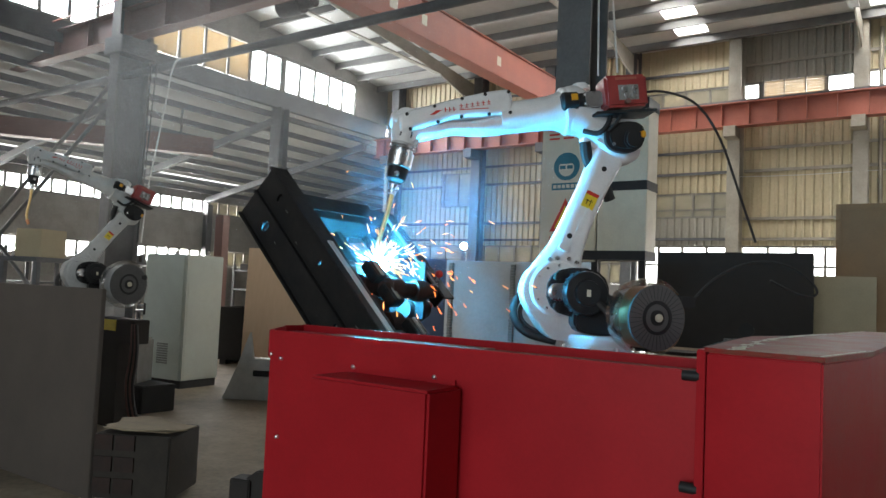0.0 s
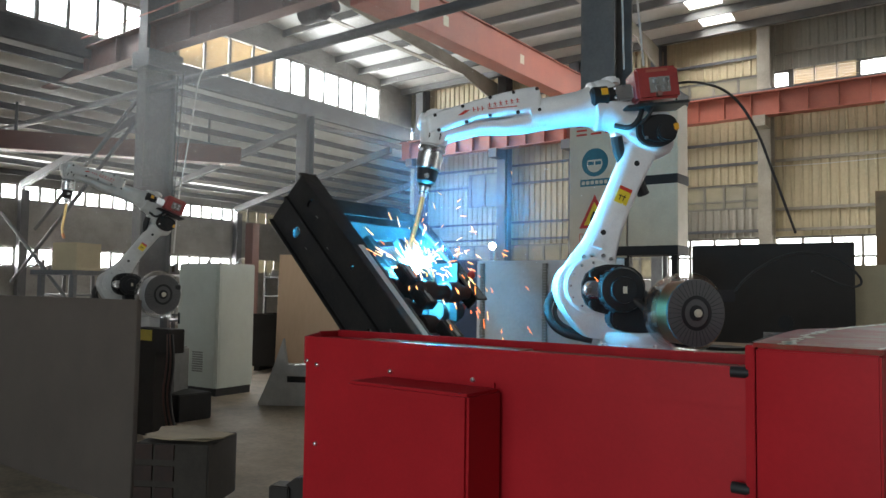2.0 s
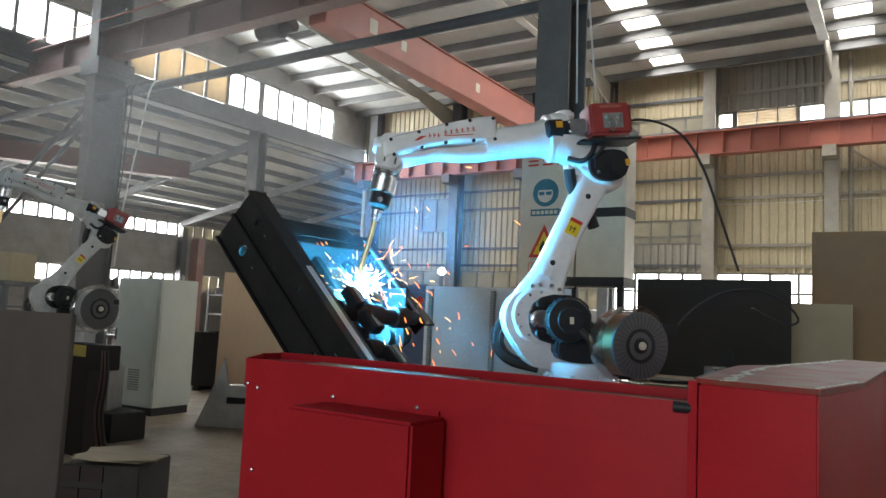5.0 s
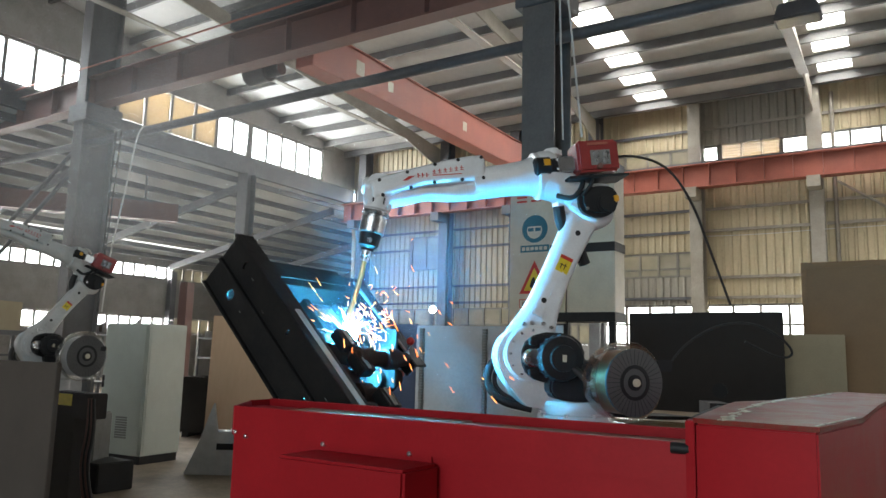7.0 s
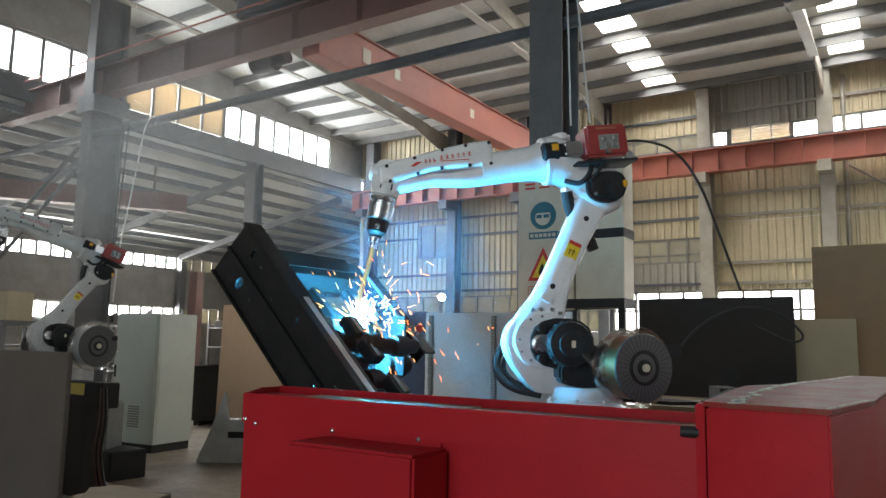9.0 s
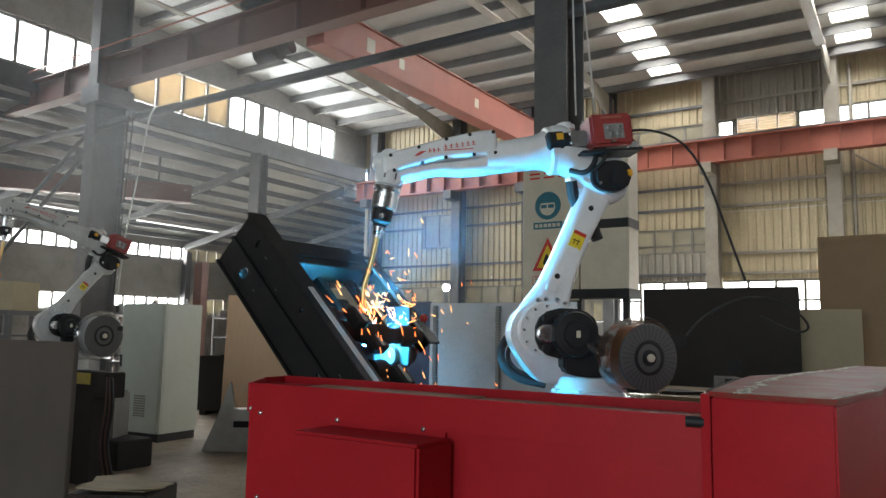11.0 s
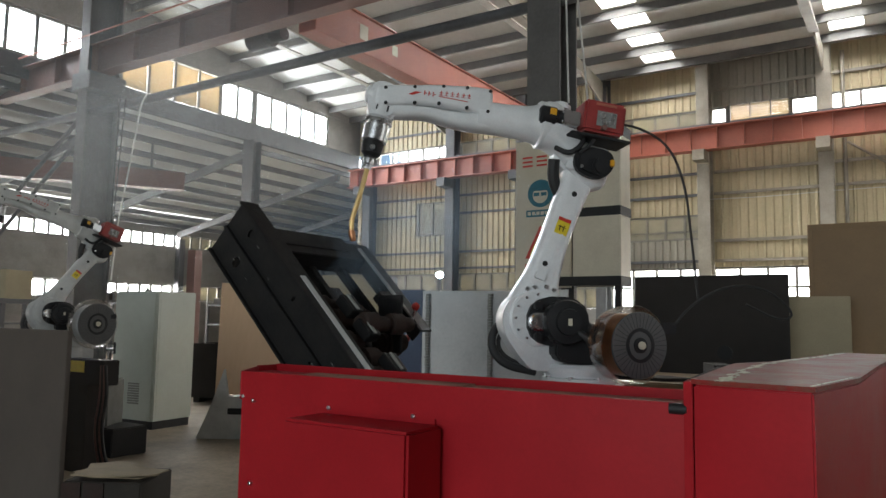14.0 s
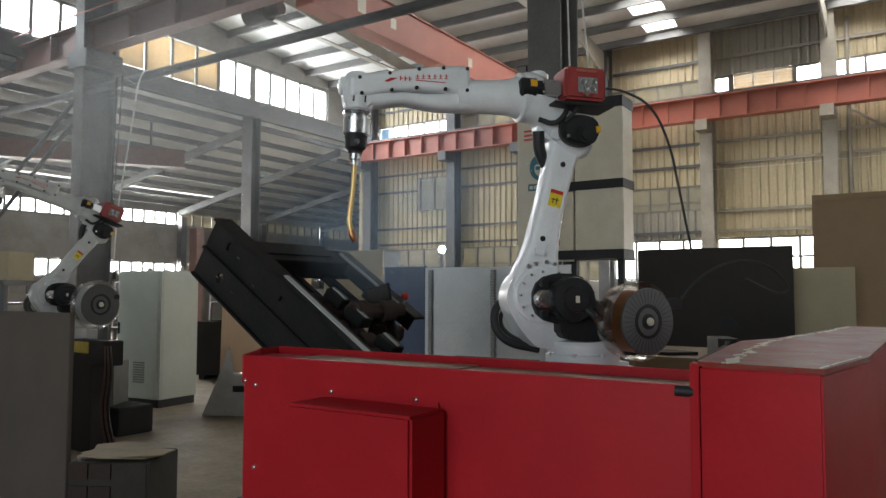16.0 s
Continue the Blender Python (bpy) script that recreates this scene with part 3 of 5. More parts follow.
box(bm, -9.35, -9.1, 8.55, 8.95, 6.42, 6.7)
part("travel_motor", bm, "steel", crane)
for yy, s in ((9.6, 0.22), (10.5, 0.16), (13.2, 0.16)):
    part("painted_mark", boxes((-7.896, -7.893, yy - s / 2, yy + s / 2, 6.2, 6.2 + s * 1.2)), "sign_white", crane, "faded white painted mark", smooth=False)

pipe = part("service_pipe", made(cyl, (-26, 7.95, 5.27), (12, 7.95, 5.27), 0.075, seg=12), "steel")
tagged(pipe, "dark horizontal service pipe under the runway", "pipe")
rail = part("power_rail", made(cyl, (-26, 7.75, 6.72), (12, 7.75, 6.72), 0.016, seg=8), "crane")
tagged(rail, "thin red crane power rail on the beam", "rail")

for x, w, y1 in ((-22.2, 0.145, 8.42), (-13.25, 0.145, 8.42), (-3.62, 0.21, 8.26), (5.3, 0.21, 8.26)):
    col = thing("hall_column", "tall dark painted steel H-column", "column", "hall columns", "structure")
    bm = bmesh.new()
    box(bm, x - w, x + w, 7.74, 7.765, 0, 9.2)
    box(bm, x - w, x + w, y1 - 0.025, y1, 0, 9.2)
    # paler flanges, darker web: the recess's shade is put into the colours
    part("flange", bm, "column", col, "column flanges, coloured paler than the shade-dark web", smooth=False)
    part("web", boxes((x - 0.012, x + 0.012, 7.765, y1 - 0.025, 0, 9.2)), "steel", col, smooth=False)
    part("bracket", boxes((x - 0.3, x + 0.3, 7.7, y1 + 0.04, 5.66, 5.998)), "steel", col, bevel=0.01)
    part("base_plate", boxes((x - 0.3, x + 0.3, 7.66, y1 + 0.08, 0.0, 0.03)), "steel", col, smooth=False)

# high roof, pitched 1:10 down to the north wall
SKY = ((-5.7, -4.92), (-1.46, -0.77))


def high(y):
    return 8.0 + 0.1 * (FAR - y) if y > -4 else 10.3


bm = bmesh.new()
xs = [WEST, -5.7, -4.92, -1.46, -0.77, 12.5]
for x0, x1 in zip(xs, xs[1:]):
    lights = (x0, x1) in SKY
    y = 19.62
    while y > -10.9:
        y2 = y - 1.02
        hole = lights and 12.5 < y < 19.2
        a = y - 0.3 if hole else y2
        for u, v in (((y, a),) if a != y else ()):
            vs = [bm.verts.new((p, q, high(q) + dz)) for dz in (0, 0.06) for p, q in ((x0, u), (x1, u), (x1, v), (x0, v))]
            for f in ((0, 1, 2, 3), (7, 6, 5, 4), (0, 4, 5, 1), (1, 5, 6, 2), (2, 6, 7, 3), (3, 7, 4, 0)):
                bm.faces.new([vs[i] for i in f])
        y = y2
tagged(part("ceiling", bm, "roof", smooth=False), "grey sheet-metal roof with skylight openings", "roof", kind="structure")
pur = thing("roof_purlins", "dark steel purlins under the roof sheets", "purlin", kind="structure")
y = 18.45
while y > 1:
    part("purlin", boxes((WEST, 12.4, y - 0.035, y + 0.035, high(y) - 0.2, high(y) - 0.006)), "column", pur, smooth=False)
    y -= 1.02
for x in (-12.2, -6.95, -1.65, 3.65):
    rf = thing("roof_rafter", "sloping grey steel roof rafter", "rafter", "roof rafters", "structure")
    bm = bmesh.new()
    prism(bm, [(18.9, high(18.9) - 0.85), (18.9, high(18.9) - 0.21), (-4, high(-4 + 0.01) - 0.21), (-4, high(-3.9) - 0.6), (17.0, high(17.0) - 0.55)], -0.02, 0.02)
    bmesh.ops.rotate(bm, cent=(0, 0, 0), matrix=Matrix.Rotation(radians(90), 3, "Z"), verts=bm.verts)
    prism_ob = part("web", bm, "post", rf, at=pose(x, 0, 0), smooth=False)
    part("flange", made(prism, [(0, 0), (0, 0.03), (21.0, 0.03), (21.0, 0)], -0.1, 0.1), "post", rf, at=pose(x, 17.0, high(17) - 0.58, 0, -5.71 + 11.42, 0) @ pose(0, 0, 0, 0, 0, -90), smooth=False)

# west clerestory and the wall over it
west = thing("wall_west", "grey painted wall over the side bay opening", "wall", kind="structure")
part("upper_wall", boxes((WEST - 0.15, WEST, -10, 19, 7.86, 10.6)), "block", west, smooth=False)
part("lintel", boxes((WEST - 0.15, WEST, -10, 19, 6.35, 6.82)), "steel", west, smooth=False)
part("end_wall", boxes((WEST - 0.15, WEST, 17.4, 19, 6.83, 7.85)), "block", west, smooth=False)
part("near_wall", boxes((WEST - 0.15, WEST, -10, 6.2, 6.83, 7.85)), "block", west, smooth=False)
window("window_15", "y", WEST - 0.08, 13.1, 14.25, 6.83, 7.85, 2)
window("window_16", "y", WEST - 0.08, 14.35, 17.4, 6.83, 7.85, 5)
window("window_17", "y", WEST - 0.08, 6.2, 10.0, 6.83, 7.85, 6)
for k in range(4):
    lv = thing("louvre_panel", "cream metal louvre panel beside the clerestory", "louvre", "clerestory louvres")
    y0 = 10.08 + k * 0.75
    part("frame", boxes((WEST - 0.12, WEST, y0, y0 + 0.06, 6.83, 7.85)), "frame", lv, smooth=False)
    for j in range(11):
        part("slat", made(box, -0.05, 0.05, 0, 0.67, -0.005, 0.005), "louvre", lv, at=pose(WEST - 0.06, y0 + 0.07, 6.9 + j * 0.088, 0, -62), smooth=False)
for y in (14.25, 4.0):
    col = thing("hall_column", "dark steel column under the clerestory wall", "column", "hall columns", "structure")
    part("shaft", boxes((WEST - 0.2, WEST + 0.2, y - 0.16, y - 0.14, 0, 6.34), (WEST - 0.2, WEST + 0.2, y + 0.14, y + 0.16, 0, 6.34), (WEST - 0.012, WEST + 0.012, y - 0.14, y + 0.14, 0, 6.34)), "steel", col, smooth=False)

# low side bay
bm = bmesh.new()
for x0, x1 in ((LOW - 0.2, -22.75), (-22.55, -21.3), (-21.15, WEST - 0.16)):
    z0, z1 = (4.75 + (x - LOW + 0.2) * 0.1946 for x in (x0, x1))
    prism(bm, [(x0, z0), (x0, z0 + 0.07), (x1, z1 + 0.07), (x1, z1)], -10, 36.1)
for x0, x1 in ((-22.75, -22.55), (-21.3, -21.15)):
    z0, z1 = (4.75 + (x - LOW + 0.2) * 0.1946 for x in (x0, x1))
    prism(bm, [(x0, z0), (x0, z0 + 0.07), (x1, z1 + 0.07), (x1, z1)], 19.1, 36.1)
tagged(part("ceiling_low", bm, "roof", smooth=False), "grey sheet-metal roof of the side bay", "roof", kind="structure")
pur = thing("roof_purlins", "dark steel purlins of the side bay roof", "purlin", kind="structure")
for k in range(9):
    x = LOW + 0.4 + k * 0.95
    z = 4.75 + (x - LOW + 0.2) * 0.187
    part("purlin", boxes((x - 0.04, x + 0.04, -9.9, 36.0, z - 0.17, z - 0.012)), "steel", pur, smooth=False)
for y in (34.0, 30.0, 26.2, 22.3, 18.2, 14.25, 10.2, 6.1, 2.0):
    rf = thing("roof_rafter", "grey steel side-bay rafter", "rafter", "side bay rafters", "structure")
    part("web", made(prism, [(LOW, 4.36), (LOW, 4.58), (WEST - 0.2, 6.12), (WEST - 0.2, 5.9)], y - 0.06, y + 0.06), "steel", rf, smooth=False)
    part("post", boxes((LOW + 0.05, LOW + 0.3, y - 0.12, y + 0.12, 0, 4.3)), "steel", rf, smooth=False)
low = thing("wall_side_bay", "grey rendered wall with two window bands", "wall", kind="structure")
for z0, z1 in ((0, 1.95), (2.55, 3.98), (4.5, 4.9)):
    part("band", boxes((LOW - 0.2, LOW, -10, 36.2, z0, z1)), "block", low, smooth=False)
for i, (a, b) in enumerate(((6.2, 10.1), (10.3, 14.15), (14.35, 18.1))):
    window(f"window_{40 + i}", "y", LOW - 0.1, a, b, 1.95, 2.55, 8)
    window(f"window_{50 + i}", "y", LOW - 0.1, a, b, 3.98, 4.5, 8)
for i, (a, b) in enumerate(((18.4, 22.2), (22.4, 26.1), (26.3, 29.9), (30.1, 33.9))):
    window(f"window_{60 + i}", "y", LOW - 0.1, a, b, 1.95, 2.55, 8, (), "grimy", label="steel-framed window with grimy panes")
    window(f"window_{70 + i}", "y", LOW - 0.1, a, b, 3.98, 4.5, 8, (), "grimy", label="steel-framed window with grimy panes")
part("end_wall", boxes((LOW, WEST, 36.0, 36.2, 0, 6.6)), "block", low, smooth=False)
part("party_wall", boxes((WEST - 0.15, WEST, 19.2, 36.0, 0, 6.34)), "block", low, smooth=False)
# unseen walls added to close the hall, with gaps for the two lamps
cl = thing("wall_closing", "plain grey closing walls behind the camera", "wall", kind="structure")
part("panel", boxes((LOW, -3.8, -10.2, -10, 0, 10.6), (4.4, 12.6, -10.2, -10, 0, 10.6), (-3.8, 4.4, -10.2, -10, 5.2, 10.6)), "block", cl, smooth=False)
part("panel", boxes((12.5, 12.7, -10, 3.9, 0, 10.6), (12.5, 12.7, 10.1, 19.2, 0, 10.6), (12.5, 12.7, 3.9, 10.1, 5.4, 10.6)), "block", cl, smooth=False)

# hanging beam in the side bay
bt = thing("hanging_beam", "dark brown steel beam hung in the side bay", "beam", at=pose(-17.4, 9.55, 0, 0, 0, 56))
part("beam_web", boxes((-2.9, 3.0, -0.14, 0.14, 4.62, 5.04)), "crane_dark", bt, bevel=0.01)
part("beam_flange", boxes((-2.9, 3.0, -0.2, 0.2, 4.585, 4.618)), "crane_dark", bt, smooth=False)
for x in (-2.2, 2.2):
    part("hanger", boxes((x - 0.03, x + 0.03, -0.03, 0.03, 5.042, 5.75)), "steel", bt, smooth=False)
hb = thing("high_bay_lamp", "unlit dark high-bay lamp hung from the roof", "lamp", at=pose(-1.2, 12.0, 6.65))
part("housing", made(prism, [(-0.34, 0.0), (0.34, 0.0), (0.27, 0.26), (-0.27, 0.26)], -0.2, 0.2), "steel", hb, bevel=0.02)
part("lens_plate", boxes((-0.3, 0.3, -0.17, 0.17, -0.012, -0.001)), "film", hb, smooth=False)
part("rod", made(cyl, (0, 0, 0.261), (0, 0, 1.98), 0.012, seg=8), "steel", hb)
# wire, downpipe and stay on the north wall
tagged(part("wall_wire", made(tube, [(-4.5, FAR - 0.12, 4.5), (-2.9, FAR - 0.12, 4.46), (-1.3, FAR - 0.12, 4.5), (0.9, FAR - 0.12, 4.47), (3.0, FAR - 0.12, 4.55)], 0.009, 6), "wire"), "thin pale wire strung along the siding", "wire")
tagged(part("downpipe", made(tube, [(-1.27, FAR - 0.2, 0.0), (-1.27, FAR - 0.2, 7.5), (-1.27, FAR - 0.1, 7.75)], 0.045, 10), "post"), "beige downpipe against the siding wall", "pipe")
tagged(part("pipe_brace", made(cyl, (-1.22, FAR - 0.1, 5.6), (0.4, FAR - 0.1, 4.4), 0.03, seg=10), "post"), "diagonal beige pipe brace on the siding", "brace")

# ---- red machine guard in front of the robot ----
guard = thing("machine_guard", "red enamelled sheet-steel guard housing with bolts", "guard")
Y0 = 1.66
part("left_post", made(prism, [(-1.925, 1.90), (-1.925, 1.84), (-1.80, Y0), (-1.735, Y0), (-1.735, 1.90)], 0, 1.222), "red", guard, at=Matrix(((1, 0, 0, 0), (0, 0, 1, 0), (0, 1, 0, 0), (0, 0, 0, 1))), bevel=0.004)
part("front_panel", boxes((-1.731, -0.425, Y0 + 0.007, Y0 + 0.03, 0.0, 1.195)), "red", guard, smooth=False)
part("back_panel", boxes((-1.731, -0.425, 1.89, 1.91, 0.0, 1.2)), "red", guard, smooth=False)
part("lid", boxes((-1.731, -1.10, Y0 + 0.008, 1.93, 1.195, 1.222)), "dusty", guard, "red lid under tan dust", bevel=0.005)
part("lid", boxes((-1.096, -0.425, Y0 + 0.008, 1.93, 1.193, 1.218)), "dusty", guard, "red lid under tan dust", bevel=0.005)
part("lip", boxes((-1.80, -0.425, Y0 - 0.006, Y0 + 0.006, 1.15, 1.238)), "red", guard, "folded red top lip", bevel=0.002)
part("lip", made(box, -0.11, 0.11, -0.006, 0.006, 1.15, 1.238), "red", guard, "folded red top lip", at=pose(-1.862, 1.748, 0, 0, 0, -54.8), bevel=0.002)
part("back_rim", boxes((-1.931, -0.425, 1.9305, 1.938, 1.15, 1.243)), "red", guard, "upstanding red back rim", bevel=0.002)
part("end_rim", boxes((-1.931, -1.924, 1.838, 1.930, 1.15, 1.241)), "red", guard, "upstanding red end rim", bevel=0.002)
part("flap", boxes((-1.795, -1.07, Y0 - 0.001, Y0 + 0.003, 0.0, 1.155)), "red", guard, smooth=False)
part("motor_cover", boxes((-1.46, -1.045, 1.50, Y0 - 0.002, 0.0, 1.136)), "red", guard, "red box-shaped motor cover", bevel=0.008)
for x, z in ((-1.785, 1.16), (-1.742, 1.15), (-1.432, 1.152), (-1.136, 1.152), (-1.062, 1.08), (-1.742, 0.9)):
    part("bolt", made(lathe, (x, Y0 - 0.012, z), (0, 1, 0), [(0, 0.003), (0.002, 0.006), (0.007, 0.007), (0.012, 0.007)], 12), "metal", guard, "small bolt")
for z in (1.228, 0.985):
    part("hinge_pin", made(cyl, (-0.455, Y0 - 0.022, z), (-0.417, Y0 - 0.022, z), 0.012, seg=12), "black", guard, "black hinge pin")

end = thing("guard_end_cabinet", "red enamelled end cabinet with worn top edge", "guard")
OUT = [(-0.402, 1.628), (-0.335, 1.612), (-0.172, 1.592), (-0.119, 1.947), (-0.108, 2.645), (-0.07, 3.6), (-0.285, 3.63), (-0.394, 2.56), (-0.46, 2.36), (-0.45, 2.17)]
UPR = Matrix(((1, 0, 0, 0), (0, 0, 1, 0), (0, 1, 0, 0), (0, 0, 0, 1)))
part("body", made(prism, OUT, 0, 1.282), "red", end, at=UPR, bevel=0.004)
part("top", made(prism, [(x * 1.0 + (0.004 if x > -0.2 else -0.004), y - (0.004 if y < 2 else -0.004)) for x, y in OUT], 1.283, 1.293), "red_worn", end, "worn red top plate", at=UPR)
bm = bmesh.new()
for n in range(150):
    s = random.random()
    x, y = -0.338 - 0.052 * math.sin(math.pi * min(1, s * 1.35)) + 0.06 * s * s + random.gauss(0, 0.006), 1.605 + 1.99 * s
    w, l = random.uniform(0.003, 0.010), random.uniform(0.008, 0.035)
    prism(bm, [(x - w, y), (x, y - l), (x + w, y + 0.2 * l), (x - 0.3 * w, y + l)], 1.2935, 1.2942)
tagged(part("paint_scuff", bm, "sign_white", end, "white scuffed paint along the edge", at=UPR, smooth=False), kind="stuff")
part("seam_strip", made(prism, [(-0.424, 1.63), (-0.404, 1.626), (-0.452, 2.17), (-0.475, 2.17)], 0, 1.287), "red", end, "folded red side flange", at=UPR, bevel=0.002)
part("flange_edge", made(prism, [(-0.420, 1.66), (-0.408, 1.66), (-0.455, 2.16), (-0.47, 2.16)], 1.2885, 1.2915), "rust", end, "bare worn flange edge", at=UPR, smooth=False)
bm = bmesh.new()
for n in range(60):
    s = random.random()
    x, y = -0.176 + 0.05 * s, 1.60 + 0.35 * s
    prism(bm, [(x - 0.003, y), (x, y - 0.006), (x + 0.003, y), (x, y + 0.012)], 1.2935, 1.2942)
part("paint_scuff", bm, "sign_white", end, "pale chipped front edge", at=UPR, smooth=False)

# ---- welding robot ----
L1, L2, OFF, J2Z = 0.759, 0.977, 0.14, 1.422


def robot(name, label, at, tired=False):
    """An arm-welding robot; returns the thing and its jointed parts."""
    W = "white_old" if tired else "white"
    rb = thing(name, label, "robot", at=at)
    base = part("base", made(lathe, (-0.09, 0, 0.9), (0, 0, 1), [(0, 0.2), (0.08, 0.2), (0.085, 0.16), (0.18, 0.155), (0.2, 0.17), (0.25, 0.17), (0.255, 0.15), (0.275, 0.15)], 40), W, rb)
    part("base_block", boxes((-0.29, 0.01, -0.13, 0.13, 0.9, 1.12)), W, base, bevel=0.02)
    for i in range(8):
        a = i * math.pi / 4 + 0.2
        part("bolt", made(cyl, (-0.09 + 0.16 * math.cos(a), 0.16 * math.sin(a), 1.145), (-0.09 + 0.16 * math.cos(a), 0.16 * math.sin(a), 1.16), 0.012, seg=8), "metal", base)
    tur = part("turret", made(prism, rounded([(-0.2, 1.19), (0.12, 1.175), (0.17, 1.2), (0.27, 1.33), (0.295, 1.43), (0.24, 1.53), (0.12, 1.54), (0.03, 1.45), (-0.02, 1.33), (-0.2, 1.245)], 3), -0.10, 0.045), W, rb, bevel=0.03)
    part("swivel_plate", made(lathe, (-0.09, 0, 1.172), (0, 0, 1), [(0, 0.165), (0.025, 0.165), (0.04, 0.155), (0.045, 0.1)], 40), W, tur)
    # shoulder motor, facing out
    part("motor_plate", made(prism, rounded([(-0.10, 1.295), (0.185, 1.295), (0.185, 1.52), (-0.10, 1.52)], 2), 0.068, 0.112), "black", tur, "black motor plate", bevel=0.006)
    for z in (1.325, 1.46):
        part("connector_block", boxes((0.13, 0.165, 0.112, 0.155, z, z + 0.03)), "black", tur, bevel=0.004)
    part("reducer_ring", made(lathe, (0.13, 0.045, J2Z), (0, 1, 0), [(0, 0.13), (0.014, 0.13), (0.018, 0.12), (0.024, 0.12)], 40), W, tur, "bolted reducer ring")
    for i in range(12):
        a = 2 * math.pi * i / 12
        part("ring_bolt", made(cyl, (0.13 + 0.106 * math.cos(a), 0.069, J2Z + 0.106 * math.sin(a)), (0.13 + 0.106 * math.cos(a), 0.078, J2Z + 0.106 * math.sin(a)), 0.006, seg=8), "metal", tur)
    bm = bmesh.new()
    lathe(bm, (0.035, 0.112, 1.405), (0, 1, 0), [(0, 0.07), (0.03, 0.07), (0.032, 0.098), (0.09, 0.1), (0.105, 0.094), (0.11, 0.06), (0.125, 0.056), (0.127, 0.02)], 36)
    sm = part("shoulder_motor", bm, "black", tur, "round black motor cover")
    for i in range(20):
        part("fin", made(box, 0.096, 0.1035, 0.146, 0.2, -0.004, 0.004), "black", sm, at=Matrix.Translation((0.035, 0, 1.405)) @ Matrix.Rotation(2 * math.pi * i / 20, 4, "Y"), smooth=False)
    for n in range(3):
        part("cooling_rib", made(lathe, (0.15 - n * 0.014, 0.112, 1.405), (0, 1, 0), [(0, 0.040), (0.028, 0.040), (0.030, 0.034), (0.05, 0.034)], 16), "metal", tur)
    part("motor_tag", boxes((0.025, 0.043, 0.2395, 0.242, 1.39, 1.42)), "sign_white", tur, smooth=False)
    part("orange_ring", boxes((0.166, 0.178, 0.112, 0.15, 1.385, 1.435)), "orange", tur, "orange connector block", bevel=0.004)
    part("gearbox", made(prism, rounded([(-0.22, 1.215), (0.06, 1.215), (0.08, 1.3), (0.02, 1.4), (-0.12, 1.4), (-0.22, 1.36)], 2), 0.047, 0.15), "black", tur, "black gearbox cover", bevel=0.01)
    part("swivel_motor", made(lathe, (-0.15, 0.06, 1.22), (0, 0, 1), [(0, 0.075), (0.1, 0.08), (0.17, 0.065), (0.18, 0.03)], 24), "black", tur, "black base motor")
    bm = bmesh.new()
    tube(bm, [(-0.02, 0.16, 1.42), (-0.1, 0.2, 1.36), (-0.13, 0.1, 1.3)], 0.022)
    part("motor_cable", bm, "rubber", tur)
    part("motor_cable", made(tube, [(0.0, 0.2, 1.38), (-0.06, 0.24, 1.32), (-0.12, 0.14, 1.27)], 0.016), "rubber", tur)
    bm = bmesh.new()
    tube(bm, [(0.16, -0.14, 1.42), (0.275, -0.14, 1.39), (0.312, -0.11, 1.29), (0.255, -0.08, 1.2), (0.1, -0.06, 1.17)], 0.02, 12, 3)
    tube(bm, [(0.16, -0.16, 1.38), (0.25, -0.16, 1.35), (0.27, -0.13, 1.28), (0.22, -0.1, 1.22), (0.1, -0.08, 1.19)], 0.011, 10, 3)
    part("hose_loop", bm, "rubber", tur, "looped black hose")
    # wire spool on its bracket
    sx, sy, sz, k = -0.212, 0.31, 1.312, 1.25 if tired else 0.9
    part("spool_bracket", boxes((sx - 0.03, sx + 0.03, 0.05, sy - 0.01, 1.23, 1.26), (sx - 0.03, sx + 0.03, sy - 0.08, sy - 0.06, 1.16, 1.34)), "black", tur, bevel=0.004)
    SP = pose(sx, sy, sz, 0, 0, 14)
    part("spool_cover", made(lathe, (0, -0.075, 0), (0, 1, 0), [(-0.01, 0.05 * k), (-0.009, 0.178 * k), (0.05, 0.19 * k), (0.10, 0.19 * k), (0.102, 0.186 * k), (0.05, 0.185 * k), (-0.005, 0.172 * k), (-0.007, 0.05 * k)], 48), "film", tur, "clear plastic spool cover", at=SP)
    part("wire_coil", made(lathe, (0, -0.065, 0), (0, 1, 0), [(0, 0.06 * k), (0, 0.15 * k), (0.115, 0.15 * k), (0.115, 0.06 * k)], 44), "plate" if tired else "copper", tur, "dull steel wire coil" if tired else "copper welding wire coil", at=SP)
    fl = part("spool_flange", made(lathe, (0, 0.052, 0), (0, 1, 0), [(0, 0.075 * k), (0, 0.156 * k), (0.008, 0.158 * k), (0.012, 0.156 * k), (0.012, 0.08 * k)], 48), "flange", tur, "dark ribbed spool flange", at=SP)
    for n in range(36):
        part("rib", made(box, 0.085 * k, 0.152 * k, 0, 0.0012, -0.0011, 0.0011), "rubber", fl, at=Matrix.Translation((0, 0.0635, 0)) @ Matrix.Rotation(2 * math.pi * n / 36, 4, "Y"), smooth=False)
    part("spool_hub", made(lathe, (0, 0.02, 0), (0, 1, 0), [(0, 0.082 * k), (0.046, 0.082 * k), (0.048, 0.066 * k), (0.036, 0.06 * k), (0.036, 0.04 * k), (0.05, 0.036 * k), (0.052, 0.02 * k)], 36), "black", tur, at=SP)
    part("hub_cap", made(lathe, (0, 0.07, 0), (0, 1, 0), [(0, 0.019 * k), (0.012, 0.018 * k), (0.014, 0.012 * k)], 20), "sign_white", tur, "white hub cap", at=SP)
    bm = bmesh.new()
